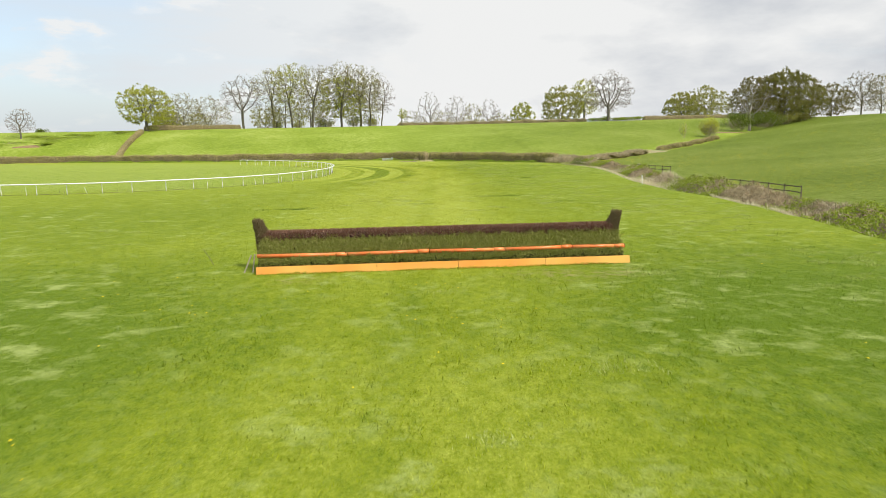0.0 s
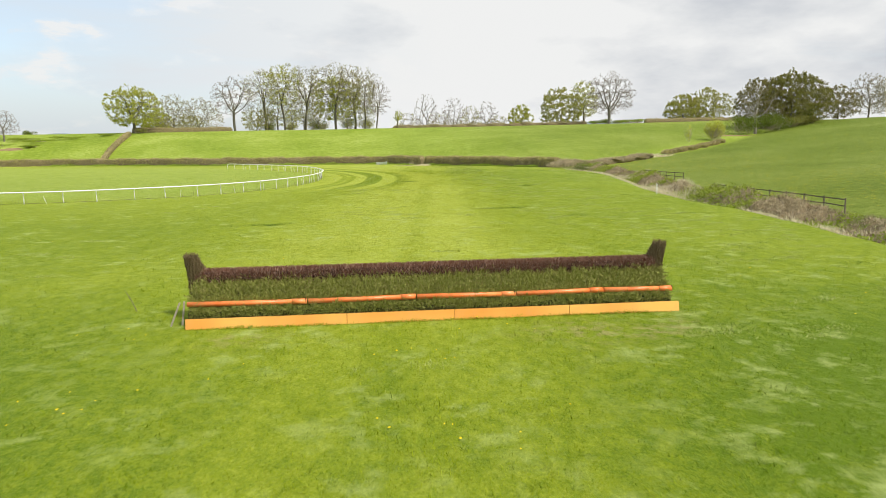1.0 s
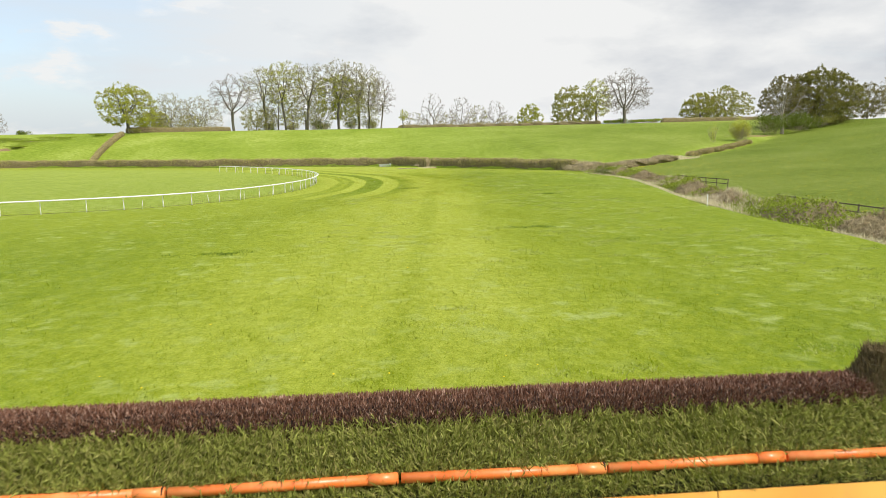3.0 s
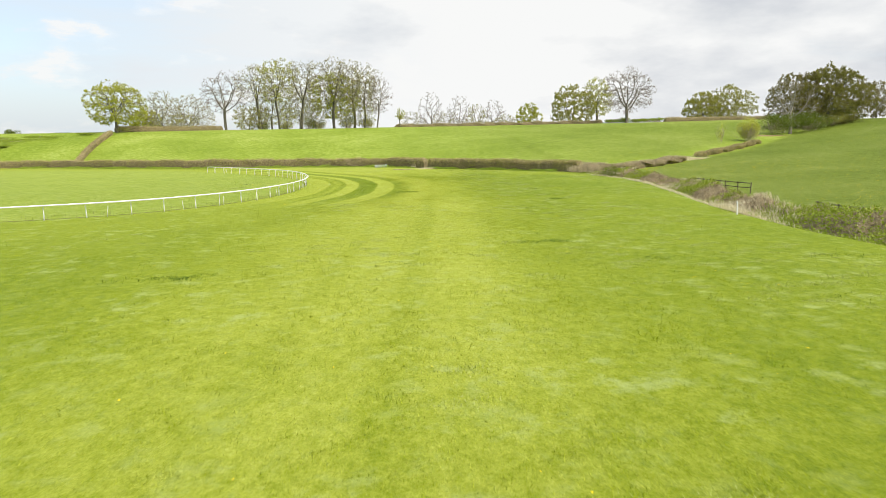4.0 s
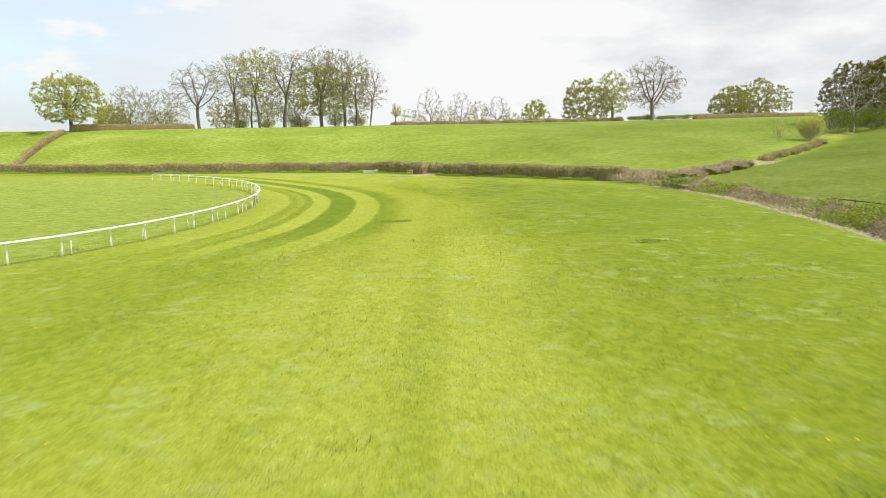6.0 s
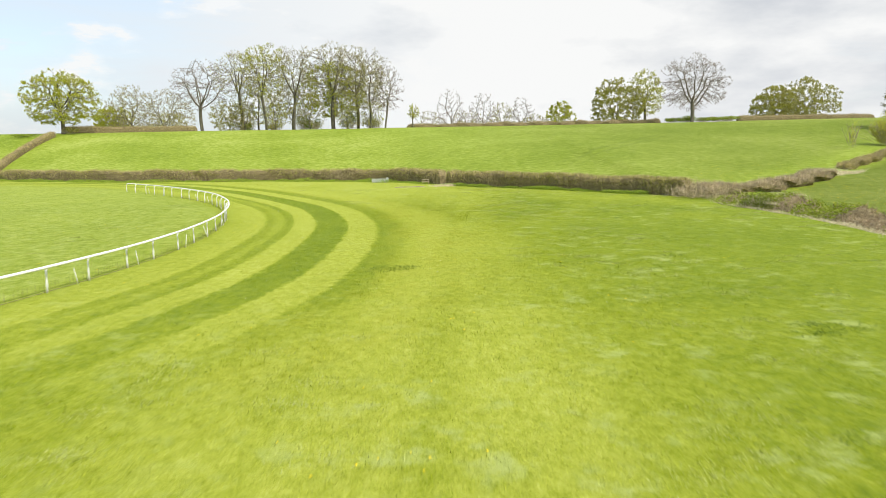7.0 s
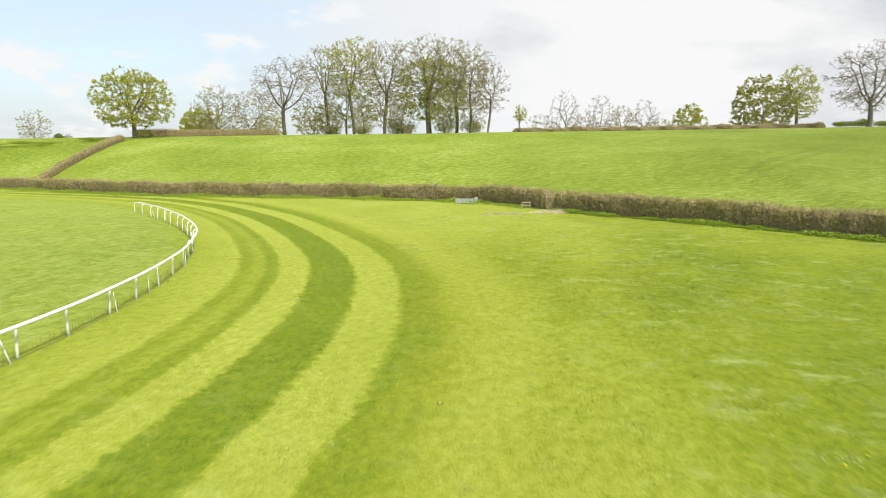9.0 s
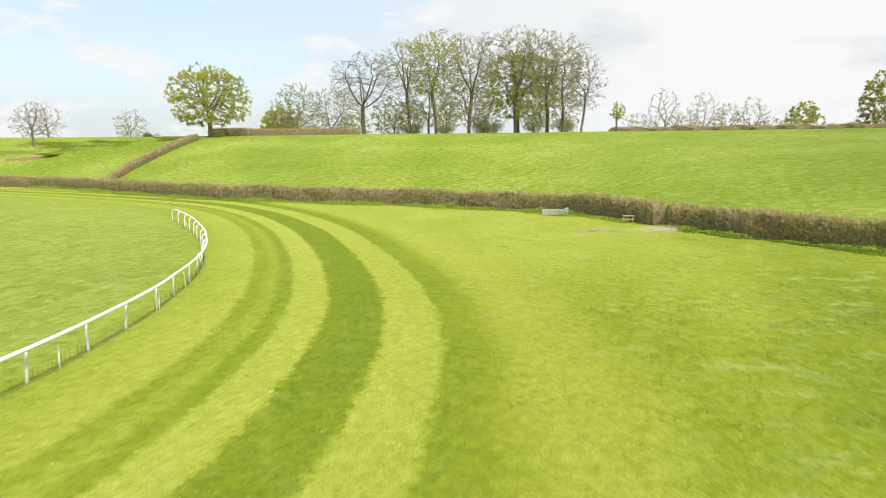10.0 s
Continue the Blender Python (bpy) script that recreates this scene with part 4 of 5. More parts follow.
def tubes(branches):
    verts, faces, base = [], [], 0
    for pts, rad, sides in branches:
        d = np.gradient(pts, axis=0)
        d = unit(d)
        a = unit(np.cross(d, np.array([0.31, 0.57, 0.76]) if abs(d[0, 2]) > 0.9 else np.array([0.05, 0.08, 1.0])))
        b = np.cross(d, a)
        t = np.arange(sides) * 2 * math.pi / sides
        ring = pts[:, None] + (a[:, None] * np.cos(t)[None, :, None] + b[:, None] * np.sin(t)[None, :, None]) * rad[:, None, None]
        n = len(pts)
        idx = base + np.arange(n * sides).reshape(n, sides)
        nxt = np.roll(idx, -1, axis=1)
        faces.append(np.stack((idx[:-1], nxt[:-1], nxt[1:], idx[1:]), -1).reshape(-1, 4))
        verts.append(ring.reshape(-1, 3))
        base += n * sides
    return np.concatenate(verts), np.concatenate(faces)


def slivers(roots, ways, lengths, widths, rng):
    """Pointed single-faced twigs or leaves."""
    across = unit(np.cross(ways, rng.normal(size=ways.shape))) * widths[:, None] * 0.5
    verts = np.stack((roots - across, roots + across, roots + ways * lengths[:, None]), 1).reshape(-1, 3)
    return verts, np.arange(len(roots))[:, None] * 3 + np.array([[0, 1, 2]])


def tree(label, x, y, tall, spread, seed, base=0.18, leaf=None, density=0.0, size=(0.20, 0.36), count=620, twigs=5, thick=0.021, gap=-0.9, up=0.10, wobble=0.24, stem=0.34, mid=0.42, fork=6, splay=(30, 70), low=0.8, twig_size=1.0, leaf_cut=-0.8, name="tree", group="", bark=None, twig=None, sink=0.0):
    """A tree of its own build: tapered trunk with limbs, a crown of twigs, and leaves where it is in leaf."""
    rng = np.random.default_rng(seed)
    ob = thing(name, label, "tree", (x, y, float(height(x, y)) - sink), group)
    stride = max(0.30, 0.0215 * (tall + spread) / 2) * (1.5 if y > 400 else 1.0)
    goals = crown_points(rng, tall, spread, base, int(count * 2.1) if y < 400 else 600, gap, mid)
    lean = rng.normal(0, 0.035, 2)
    z = np.arange(-0.3, tall * (base + (1 - base) * stem), stride)
    wave = rng.uniform(0, 6.28, 2)
    bole = np.column_stack((lean[0] * z + 0.010 * tall * np.sin(z / tall * 9 + wave[0]), lean[1] * z + 0.010 * tall * np.sin(z / tall * 8 + wave[1]), z))
    nodes, parents = list(bole), [-1] + list(range(len(bole) - 1))
    turn = rng.uniform(0, 6.28)
    for i in range(fork):
        at = len(bole) - 1 - int((i / max(1, fork)) * low * len(bole) * (1 - base) * stem / (base + (1 - base) * stem))
        a, tilt = turn + i * 2.39996 + rng.normal(0, 0.25), radians(rng.uniform(*splay))
        p, before = bole[at], at
        for k in range(int(min(spread * 0.40, (tall - p[2]) * 0.6) / stride)):
            bend = tilt * (1 - 0.035 * k) + rng.normal(0, 0.12)
            a += rng.normal(0, 0.10)
            p = p + stride * np.array([math.sin(bend) * math.cos(a), math.sin(bend) * math.sin(a), math.cos(bend)])
            nodes.append(p)
            parents.append(before)
            before = len(nodes) - 1
    pos, parents = grow(rng, goals, nodes, parents, stride, up, wobble)
    n = len(pos)
    power = np.zeros(n)
    children = [[] for _ in range(n)]
    tip = np.ones(n, bool)
    for k in range(n - 1, 0, -1):
        if power[k] == 0:
            power[k] = 1.0
        power[parents[k]] += power[k]
        children[parents[k]].append(k)
        tip[parents[k]] = False
    radius = np.maximum(0.018, thick * tall * 0.85 * (power / power[0]) ** 0.50)
    radius[0] *= 1.5
    radius[1] *= 1.15
    branches, starts = [], [(0, -1)]
    while starts:
        k, before = starts.pop()
        chain = [k] if before < 0 else [before, k]
        while children[k]:
            ordered = sorted(children[k], key=lambda c: -power[c])
            starts.extend((c, k) for c in ordered[1:])
            k = ordered[0]
            chain.append(k)
        rad = radius[chain].copy()
        if before >= 0:
            rad[0] = min(rad[0], rad[1] * 1.25)
        rad[-1] *= 0.5
        branches.append((pos[chain], rad, 9 if before < 0 else 6 if rad.max() > 0.13 else 4 if rad.max() > 0.09 else 3))
    v, f = tubes(branches)
    part_mesh("trunk", mesh_of("trunk", v, f, bark or BARK, True), ob, "bleached bare wood" if bark else "brown bark trunk and limbs")
    thin = np.flatnonzero((radius < 0.07) & (pos[:, 2] > tall * base * 0.7))
    away = unit(pos - pos[np.maximum(parents, 0)])
    k = np.concatenate((rng.choice(thin, int(len(thin) * twigs * 0.28)), rng.choice(np.flatnonzero(tip), int(tip.sum() * twigs * 0.8))))
    w = unit(away[k] * 0.7 + rng.normal(0, 0.50, (len(k), 3)) + np.array([0, 0, 0.06]))
    long = rng.uniform(0.28, 0.66, len(k)) * twig_size * (tall / 18) ** 0.5
    roots = pos[k] - away[k] * (rng.uniform(0, 1, len(k)) * stride)[:, None]
    side = np.repeat(np.arange(len(k)), 2)
    start = roots[side] + w[side] * (long[side] * rng.uniform(0.15, 0.9, len(side)))[:, None]
    roots, w, long = np.concatenate((roots, start)), np.concatenate((w, unit(w[side] * 0.8 + rng.normal(0, 0.45, (len(side), 3))))), np.concatenate((long, long[side] * rng.uniform(0.35, 0.7, len(side))))
    k = np.concatenate((k, k[side]))
    v, f = slivers(roots, w, long, rng.uniform(0.034, 0.062, len(k)) * (1.5 if y > 400 else 1.0), rng)
    crown = part_mesh("crown", mesh_of("crown", v, f, bark or twig or TWIG), ob, "fine spreading twigs")
    if leaf:
        m = int(len(k) * density * 0.85)
        pick = rng.integers(0, len(k), m)
        spots = roots[pick] + w[pick] * (long[pick] * rng.uniform(0.2, 1.0, m))[:, None] + rng.normal(0, 0.12, (m, 3))
        q = 6.28 / (spread * 0.22)
        keep = np.sin(spots[:, 0] * q + seed) + np.sin(spots[:, 1] * q + seed * 2) + np.sin(spots[:, 2] * q * 1.4) + rng.normal(0, 0.6, m) > leaf_cut
        spots = spots[keep]
        ways = unit(rng.normal(0, 1, (len(spots), 3)) * np.array([1, 1, 0.6]))
        long = rng.uniform(*size, len(spots)) * 0.72
        v, f = slivers(spots - ways * long[:, None] * 0.5, ways, long, long * rng.uniform(0.8, 1.1, len(spots)), rng)
        part_mesh("leaves", mesh_of("leaves", v, f, leaf), crown, "small fresh spring leaves", "stuff")
    return ob


def bush(label, x, y, wide, tall, seed, leaf=LEAF_BUSH, count=2200, size=(0.12, 0.3), stems=160, name="bush", category="bush"):
    """A shrub: many stems from the ground and leaves in uneven lumps."""
    rng = np.random.default_rng(seed)
    ob = thing(name, label, category, (x, y, float(height(x, y))))
    root = rng.normal(0, wide * 0.12, (stems, 3)) * np.array([1, 1, 0.0])
    ways = unit(np.column_stack((rng.normal(0, 0.55, (stems, 2)) * min(1.0, wide / tall), np.ones(stems))))
    v, f = blades(root, ways, tall * rng.uniform(0.6, 1.0, stems), np.full(stems, 0.06), 0.2, rng)
    part_mesh("stem_tangle", mesh_of("stem_tangle", v, f, TWIG), ob, "thin brown stems", "stuff")
    lumps = 9
    c = np.column_stack((rng.uniform(-0.32, 0.32, (lumps, 2)) * wide, rng.uniform(0.3, 0.72, lumps) * tall))
    r = rng.uniform(0.2, 0.36, lumps)
    k = rng.integers(0, lumps, count)
    d = unit(rng.normal(size=(count, 3))) * (rng.uniform(0.25, 1, count) ** 0.5)[:, None]
    spots = c[k] + d * (r[k][:, None] * np.array([wide * 0.8, wide * 0.8, tall]))
    spots = spots[spots[:, 2] > 0.02]
    v, f = leaf_quads(spots, rng.uniform(*size, len(spots)), rng)
    part_mesh("foliage", mesh_of("foliage", v, f, leaf), ob, "small leaves in uneven clumps", "stuff")
    return ob


def build_trees():
    # hilltop, west to east
    tree("spreading oak in yellow-green young leaf at the hedge end", -77.3, 274, 16.6, 20.5, 301, 0.13, LEAF_OAK, 4.4, (0.20, 0.36), count=900, thick=0.036, gap=-0.15, wobble=0.34, stem=0.30, leaf_cut=-0.1)
    tree("bare brown bushy tree behind the crest hedge", -76.0, 322, 17.5, 16.0, 102, 0.03, LEAF_OLIVE, 0.3, count=700, twigs=8)
    tree("bare brown tree with drooping twigs behind the crest hedge", -66.0, 326, 16.5, 19.0, 103, 0.03, LEAF_OLIVE, 0.15, count=700, twigs=8, up=-0.02, stem=0.3)
    tree("small leafy tree behind the crest hedge", -84.5, 330, 11.0, 14.0, 104, 0.06, LEAF_OAK, 5.0, (0.25, 0.42), count=380)
    tree("tall bare leafless tree with open spreading limbs", -46.8, 294, 21.6, 20.5, 105, 0.30, None, count=600, twigs=4, thick=0.026, wobble=0.36, stem=0.10, mid=0.5, gap=-0.3, twig=TWIG_GREY)
    tree("small bushy bare tree at the copse edge", -38.5, 292, 9.5, 12.5, 106, 0.03, LEAF_OLIVE, 0.8, count=380, twigs=7)
    copse = "trees of the hilltop copse"
    tree("tall slender copse tree with bare upper twigs", -35.4, 293, 23.6, 18.5, 107, 0.40, LEAF_OAK, 0.25, count=620, thick=0.019, wobble=0.30, stem=0.08, mid=0.56, fork=4, splay=(14, 42), low=0.2, group=copse)
    tree("tall copse tree in thin yellow-green leaf", -28.3, 292, 25.2, 18.0, 108, 0.38, LEAF_OAK, 1.3, (0.22, 0.36), count=620, thick=0.018, wobble=0.30, stem=0.08, mid=0.56, fork=4, splay=(14, 42), low=0.2, group=copse)
    tree("tall bare copse tree with upright limbs", -20.4, 294, 25.0, 18.0, 109, 0.38, LEAF_OLIVE, 0.3, count=640, thick=0.020, wobble=0.28, stem=0.08, mid=0.56, fork=4, splay=(14, 42), low=0.2, group=copse)
    tree("copse tree in denser yellow-green leaf", -9.5, 303, 22.0, 23.0, 110, 0.22, LEAF_SPRING, 3.4, (0.24, 0.40), count=760, leaf_cut=-0.8, group=copse)
    tree("tall bare copse tree in front of a leafing one", -9.5, 294, 25.8, 20.0, 111, 0.36, LEAF_OLIVE, 0.4, count=720, thick=0.020, wobble=0.28, stem=0.08, mid=0.56, fork=4, splay=(14, 42), low=0.2, group=copse)
    tree("tall bare copse tree with fine twigs", -2.2, 295, 25.0, 19.0, 112, 0.38, LEAF_OLIVE, 0.3, count=680, thick=0.020, wobble=0.28, stem=0.08, mid=0.56, fork=4, splay=(14, 42), low=0.2, group=copse)
    tree("slender bare tree at the copse edge", 6.0, 292, 19.5, 11.5, 113, 0.26, None, count=380, thick=0.016, twig=TWIG_GREY, group=copse)
    tree("half-leafed leaning copse tree near the edge", 1.5, 291, 20.0, 14.0, 117, 0.28, LEAF_OLIVE, 0.5, count=480, thick=0.018, stem=0.4, group=copse)
    tree("half-leafed copse tree low among the trunks", -31.5, 299, 15.5, 15.0, 114, 0.16, LEAF_OAK, 0.7, count=380, group=copse)
    tree("half-leafed copse tree low among the trunks", -22.0, 300, 15.0, 15.0, 115, 0.16, LEAF_OLIVE, 0.6, count=380, group=copse)
    tree("thin ivy-clad stump of a tree on the crest", 13.8, 288, 7.0, 3.4, 116, 0.40, LEAF_OAK, 1.8, count=110, thick=0.03)
    for k, (x, y, h, w, lf, q) in enumerate(((-34.0, 290, 9.5, 9.0, LEAF_OLIVE, 0.8), (-25.5, 291, 10.5, 9.0, LEAF_OAK, 1.0), (-15.5, 290, 11.0, 10.0, LEAF_OLIVE, 1.0), (-5.0, 291, 11.5, 10.0, LEAF_OAK, 1.0), (1.5, 292, 9.5, 9.0, LEAF_OAK, 1.0))):
        tree("low half-leafed understorey tree of the copse", x, y, h, w, 160 + k, 0.05, lf, q * 0.6, count=210, twigs=4, group=copse)
    # beyond the crest
    for label, x, tall, spread, seed, leaf, dens in (("distant bare tree beyond the crest", 40.8, 22.5, 20.0, 117, None, 0.0), ("distant bare rounded tree beyond the crest", 58.0, 20.0, 20.0, 118, None, 0.0), ("distant bare tree beyond the crest", 79.5, 17.5, 18.0, 119, None, 0.0), ("distant low bushy bare tree beyond the crest", 68.5, 15.0, 20.0, 120, LEAF_OLIVE, 0.3), ("distant small leafy tree beyond the crest", 100.6, 14.5, 18.0, 121, LEAF_OAK, 4.0), ("distant low bare tree beyond the crest", 29.0, 11.0, 20.0, 122, LEAF_OLIVE, 0.2), ("distant low spreading bare tree beyond the crest", 49.0, 11.0, 22.0, 141, LEAF_OLIVE, 0.2), ("distant low spreading bare tree beyond the crest", 87.0, 8.0, 20.0, 142, LEAF_OLIVE, 0.3)):
        tree(label, x, 480, tall + 4.0, spread, seed, 0.03, leaf, dens, (0.35, 0.6), twigs=9, twig=TWIG_GREY)
    tree("rounded oak in olive-green young leaf on the crest", 94.5, 358, 20.5, 23.0, 123, 0.05, LEAF_OLIVE, 5.0, (0.26, 0.44), count=800, stem=0.30, gap=-0.5, leaf_cut=-0.4)
    tree("open oak in thin yellow-green leaf on the crest", 107.0, 362, 24.0, 19.0, 124, 0.24, LEAF_OAK, 1.5, (0.26, 0.42), count=620, thick=0.024, stem=0.4)
    tree("large bare leafless oak standing alone on the crest", 92.8, 281, 19.6, 22.0, 125, 0.16, None, count=980, twigs=6, thick=0.032, wobble=0.42, stem=0.22, gap=-0.2, twig=TWIG_GREY)
    tree("broad olive-green oak behind the crest hedge", 144.5, 332, 14.5, 20.0, 126, 0.05, LEAF_OLIVE, 3.4, (0.26, 0.42), count=620, stem=0.35)
    tree("broad yellow-green oak behind the crest hedge", 157.0, 334, 17.5, 25.0, 127, 0.06, LEAF_OLIVE, 3.0, (0.26, 0.42), count=760, stem=0.35)
    # copse where the east hedge meets the hill
    tree("dead pale-limbed tree with broken branches", 117.0, 219.5, 15.5, 15.0, 128, 0.12, None, count=130, twigs=2, thick=0.036, wobble=0.45, bark=PALE_BARK)
    tree("big dark ivy-covered oak above the hedge", 134.0, 229, 17.6, 21.5, 129, 0.02, LEAF_DARK, 6.0, (0.20, 0.33), count=900, stem=0.4, gap=-0.9, leaf_cut=-2.0)
    tree("dark ivy-covered tree beside the big oak", 125.5, 231, 16.0, 17.0, 130, 0.02, LEAF_BRONZE, 3.0, (0.24, 0.40), count=620, leaf_cut=-1.6)
    tree("bare brown tree behind the big oak", 149.0, 243, 15.0, 14.0, 131, 0.06, LEAF_BRONZE, 0.8, count=480, twigs=7)
    tree("grey-green bushy tree beyond the field's crest", 161.0, 246, 12.0, 16.0, 132, 0.04, LEAF_BRONZE, 1.2, count=480, twigs=7)
    tree("bare dark tree beyond the field's crest", 172.5, 247, 16.0, 15.0, 133, 0.10, None, count=560, twigs=7)
    tree("bare dark tree beyond the field's crest", 182.0, 250, 15.0, 16.0, 134, 0.10, LEAF_DARK, 0.3, count=520, twigs=7)
    tree("leafless tree beyond the field's crest", 194.0, 254, 14.5, 15.0, 135, 0.12, None, count=460)
    # far west
    tree("bare grey tree on the western bank", -115.5, 264, 10.4, 9.4, 136, 0.16, None, 0, count=420, thick=0.03, twig=TWIG_GREY)
    tree("distant bare tree on the western skyline", -272, 460, 24.0, 20.0, 137, 0.15, None, 0, twig=TWIG_GREY)
    tree("distant half-leafed tree on the western skyline", -224, 460, 19.5, 20.0, 138, 0.12, LEAF_OLIVE, 0.6, (0.35, 0.6))
    tree("small distant leafy tree past the oak", -91.0, 420, 14.0, 17.0, 139, 0.1, LEAF_OLIVE, 1.2, (0.35, 0.6))
    # shrubs
    bush("rounded yellow-green sapling clump at the hedge corner", 96.0, 202, 5.6, 6.0, 201, LEAF_OAK, 5200, (0.12, 0.26), 260)
    bush("thin pale yellow-green sapling in the hedge line", 86.5, 197, 2.0, 5.6, 206, LEAF_OAK, 420, (0.10, 0.22), 30)
    bush("dark bushy undergrowth below the dead tree", 112.5, 218, 11.0, 6.5, 202, LEAF_BUSH, 5500, (0.15, 0.34))
    bush("dark bushy undergrowth below the ivy oak", 123.0, 221, 11.0, 6.0, 203, LEAF_BUSH, 5500, (0.15, 0.34))
    bush("olive bushy undergrowth below the ivy oak", 131.0, 225, 10.0, 4.6, 204, LEAF_OLIVE, 3000)
    bush("dark bushy undergrowth at the copse edge", 141.0, 233, 11.0, 5.0, 205, LEAF_BUSH, 4500, (0.15, 0.34))
    for k, (x, w, h, lf) in enumerate(((-34, 5, 3.4, LEAF_BUSH), (-26, 5, 3.2, LEAF_OLIVE), (-18, 6, 5.0, LEAF_BUSH), (-14.5, 5, 4.0, LEAF_BUSH), (-4.5, 7, 5.4, LEAF_BUSH), (2, 6, 4.6, LEAF_OLIVE))):
        bush("green undergrowth between the copse trunks", x, 291 + (k % 3), w, h, 210 + k, lf, 1700)
    for k, x in enumerate((88.0, 92.5, 97.0, 101.5, 105.0)):
        bush("low leafy bush at the foot of the bare oak", x, 284, 6.4, 1.6 + 0.5 * (k == 1), 220 + k, NETTLE, 1500)
    bush("ivy-green bush under the hillside oak", -75.0, 273, 6.0, 2.2, 230, LEAF_DARK, 1600)
    bush("dark rounded bush in the ditch line", 40.2, 139.5, 3.4, 2.3, 231, LEAF_BUSH, 2200, (0.07, 0.16))
    for k, (x, y, w, h) in enumerate(((-124, 256, 14, 1.0), (-115, 258, 13, 0.9), (-104, 262, 12, 0.8), (-96, 266, 11, 0.8), (-136, 254, 14, 1.1), (-121, 248, 9, 0.7), (-104, 256, 8, 0.6), (-147, 252, 14, 1.2), (-109, 265, 10, 0.9))):
        bush("low green scrub on the western bank", x, y, w, h, 240 + k, (NETTLE, WEED, NETTLE)[k % 3], 2600, (0.12, 0.30))
    # low bush added for the shadowy strip left of the oak
    bush("low leafy bush added at the shadowy strip beside the oak", -84.5, 269.5, 7.0, 0.7, 259, NETTLE, 1500)
    for k, (x, y) in enumerate(((-213, 452), (-148, 360))):
        bush("dark rounded skyline bush", x, y, 7, 5.0, 250 + k, LEAF_BUSH, 2200, (0.2, 0.4))


build_trees()


# ---- the ditch on the east side ----
def build_ditch():
    rng = np.random.default_rng(31)
    pts, way, total = along(DITCH[2:], 0.5)
    pts = pts + np.column_stack((way[:, 1], -way[:, 0])) * (0.45 * lump(np.arange(len(pts)) * 0.4, 3.0))[:, None]
    across = np.column_stack((way[:, 1], -way[:, 0]))            # towards the east field
    s = np.arange(len(pts)) * 0.5
    origin = np.array((pts[0, 0], pts[0, 1], 0.0))

    def spot(n, lo, hi, lift=0.0):
        i = rng.integers(0, len(pts), n)
        off = rng.uniform(lo, hi, n)
        xy = pts[i] + across[i] * off[:, None] + way[i] * rng.uniform(-0.4, 0.4, (n, 1))
        return i, off, np.column_stack((xy, height(xy[:, 0], xy[:, 1]) + lift)) - origin

    # low mounds that the brambles lie on
    ob = thing("bramble_bank", "tangled brown bramble and dead-stem bank filling the ditch", "brambles", tuple(origin))
    mound = np.clip(0.70 + 1.1 * (lump(s * 0.20, 2.0) + 0.40 * lump(s * 0.9, 5.0)), 0.15, 1.35)
    section = [(0.9, 0.0), (1.3, 0.45), (1.9, 0.85), (2.6, 1.0), (3.3, 0.9), (3.9, 0.55), (4.3, 0.0)]
    verts = []
    for u, h in section:
        xy = pts + across * (u + 0.15 * lump(s, u * 7))[:, None]
        verts.append(np.column_stack((xy, height(xy[:, 0], xy[:, 1]) + h * (mound + rng.normal(0, 0.06, len(s))) - 0.08)) - origin)
    verts = np.stack(verts, 1)
    idx = np.arange(verts.shape[0] * verts.shape[1]).reshape(verts.shape[:2])
    faces = np.stack((idx[:-1, :-1], idx[:-1, 1:], idx[1:, 1:], idx[1:, :-1]), -1).reshape(-1, 4)
    part_mesh("bank", mesh_of("bank", verts.reshape(-1, 3), faces, HEDGE_BODY, True), ob, "shaded tangle of old stems")
    n = 52000
    i, off, roots = spot(n, 0.7, 4.5)
    k = np.interp(off, [c[0] for c in section], [c[1] for c in section])
    roots[:, 2] += k * mound[i] * rng.uniform(0.6, 1.0, n)
    zone = lump(s * 0.21, 7.0) + 0.5 * lump(s * 0.7, 3.0)
    brown = zone[i] + rng.normal(0, 0.15, n) < 0.25
    roots, i = roots[brown], i[brown]
    ways = unit(rng.normal(0, 0.7, (len(roots), 3)) + np.array([0, 0, 0.7]))
    v, f = blades(roots, ways, rng.uniform(0.2, 0.65, len(roots)), rng.uniform(0.02, 0.04, len(roots)), 0.6, rng)
    part_mesh("cane_tangle", mesh_of("canes", v, f, BRAMBLE), ob, "arching brown canes", "stuff")

    greens = thing("nettle_patch", "green nettles and low weeds growing in the ditch", "weeds", tuple(origin), kind="stuff")
    n = 46000
    i, off, c = spot(n, 0.3, 4.6)
    keep = zone[i] + rng.normal(0, 0.15, n) > 0.0
    i, off, c = i[keep], off[keep], c[keep]
    k = np.interp(off, [q[0] for q in section], [q[1] for q in section])
    c[:, 2] += k * mound[i] * rng.uniform(0.8, 1.1, len(i)) + rng.uniform(0.05, 0.35, len(i))
    v, f = leaf_quads(c, rng.uniform(0.09, 0.22, len(c)), rng)
    part_mesh("weed_leaves", mesh_of("weed_leaves", v, f, NETTLE), greens, kind="stuff")

    straw = thing("dead_grass", "pale straw-coloured dead grass along the ditch edge", "dead grass", tuple(origin), kind="stuff")
    n = 60000
    i, off, roots = spot(n, -0.7, 1.7)
    off = rng.normal(0.65, 0.55, n) + 0.35 * lump(s[i] * 1.3, 21.0)
    inner = rng.uniform(0, 1, n) < 0.35 * step(0.0, 0.5, lump(s[i] * 0.21, 12.0))
    off = np.where(inner, rng.uniform(1.0, 4.2, n), off)
    xy = pts[i] + across[i] * off[:, None] + way[i] * rng.uniform(-0.4, 0.4, (n, 1))
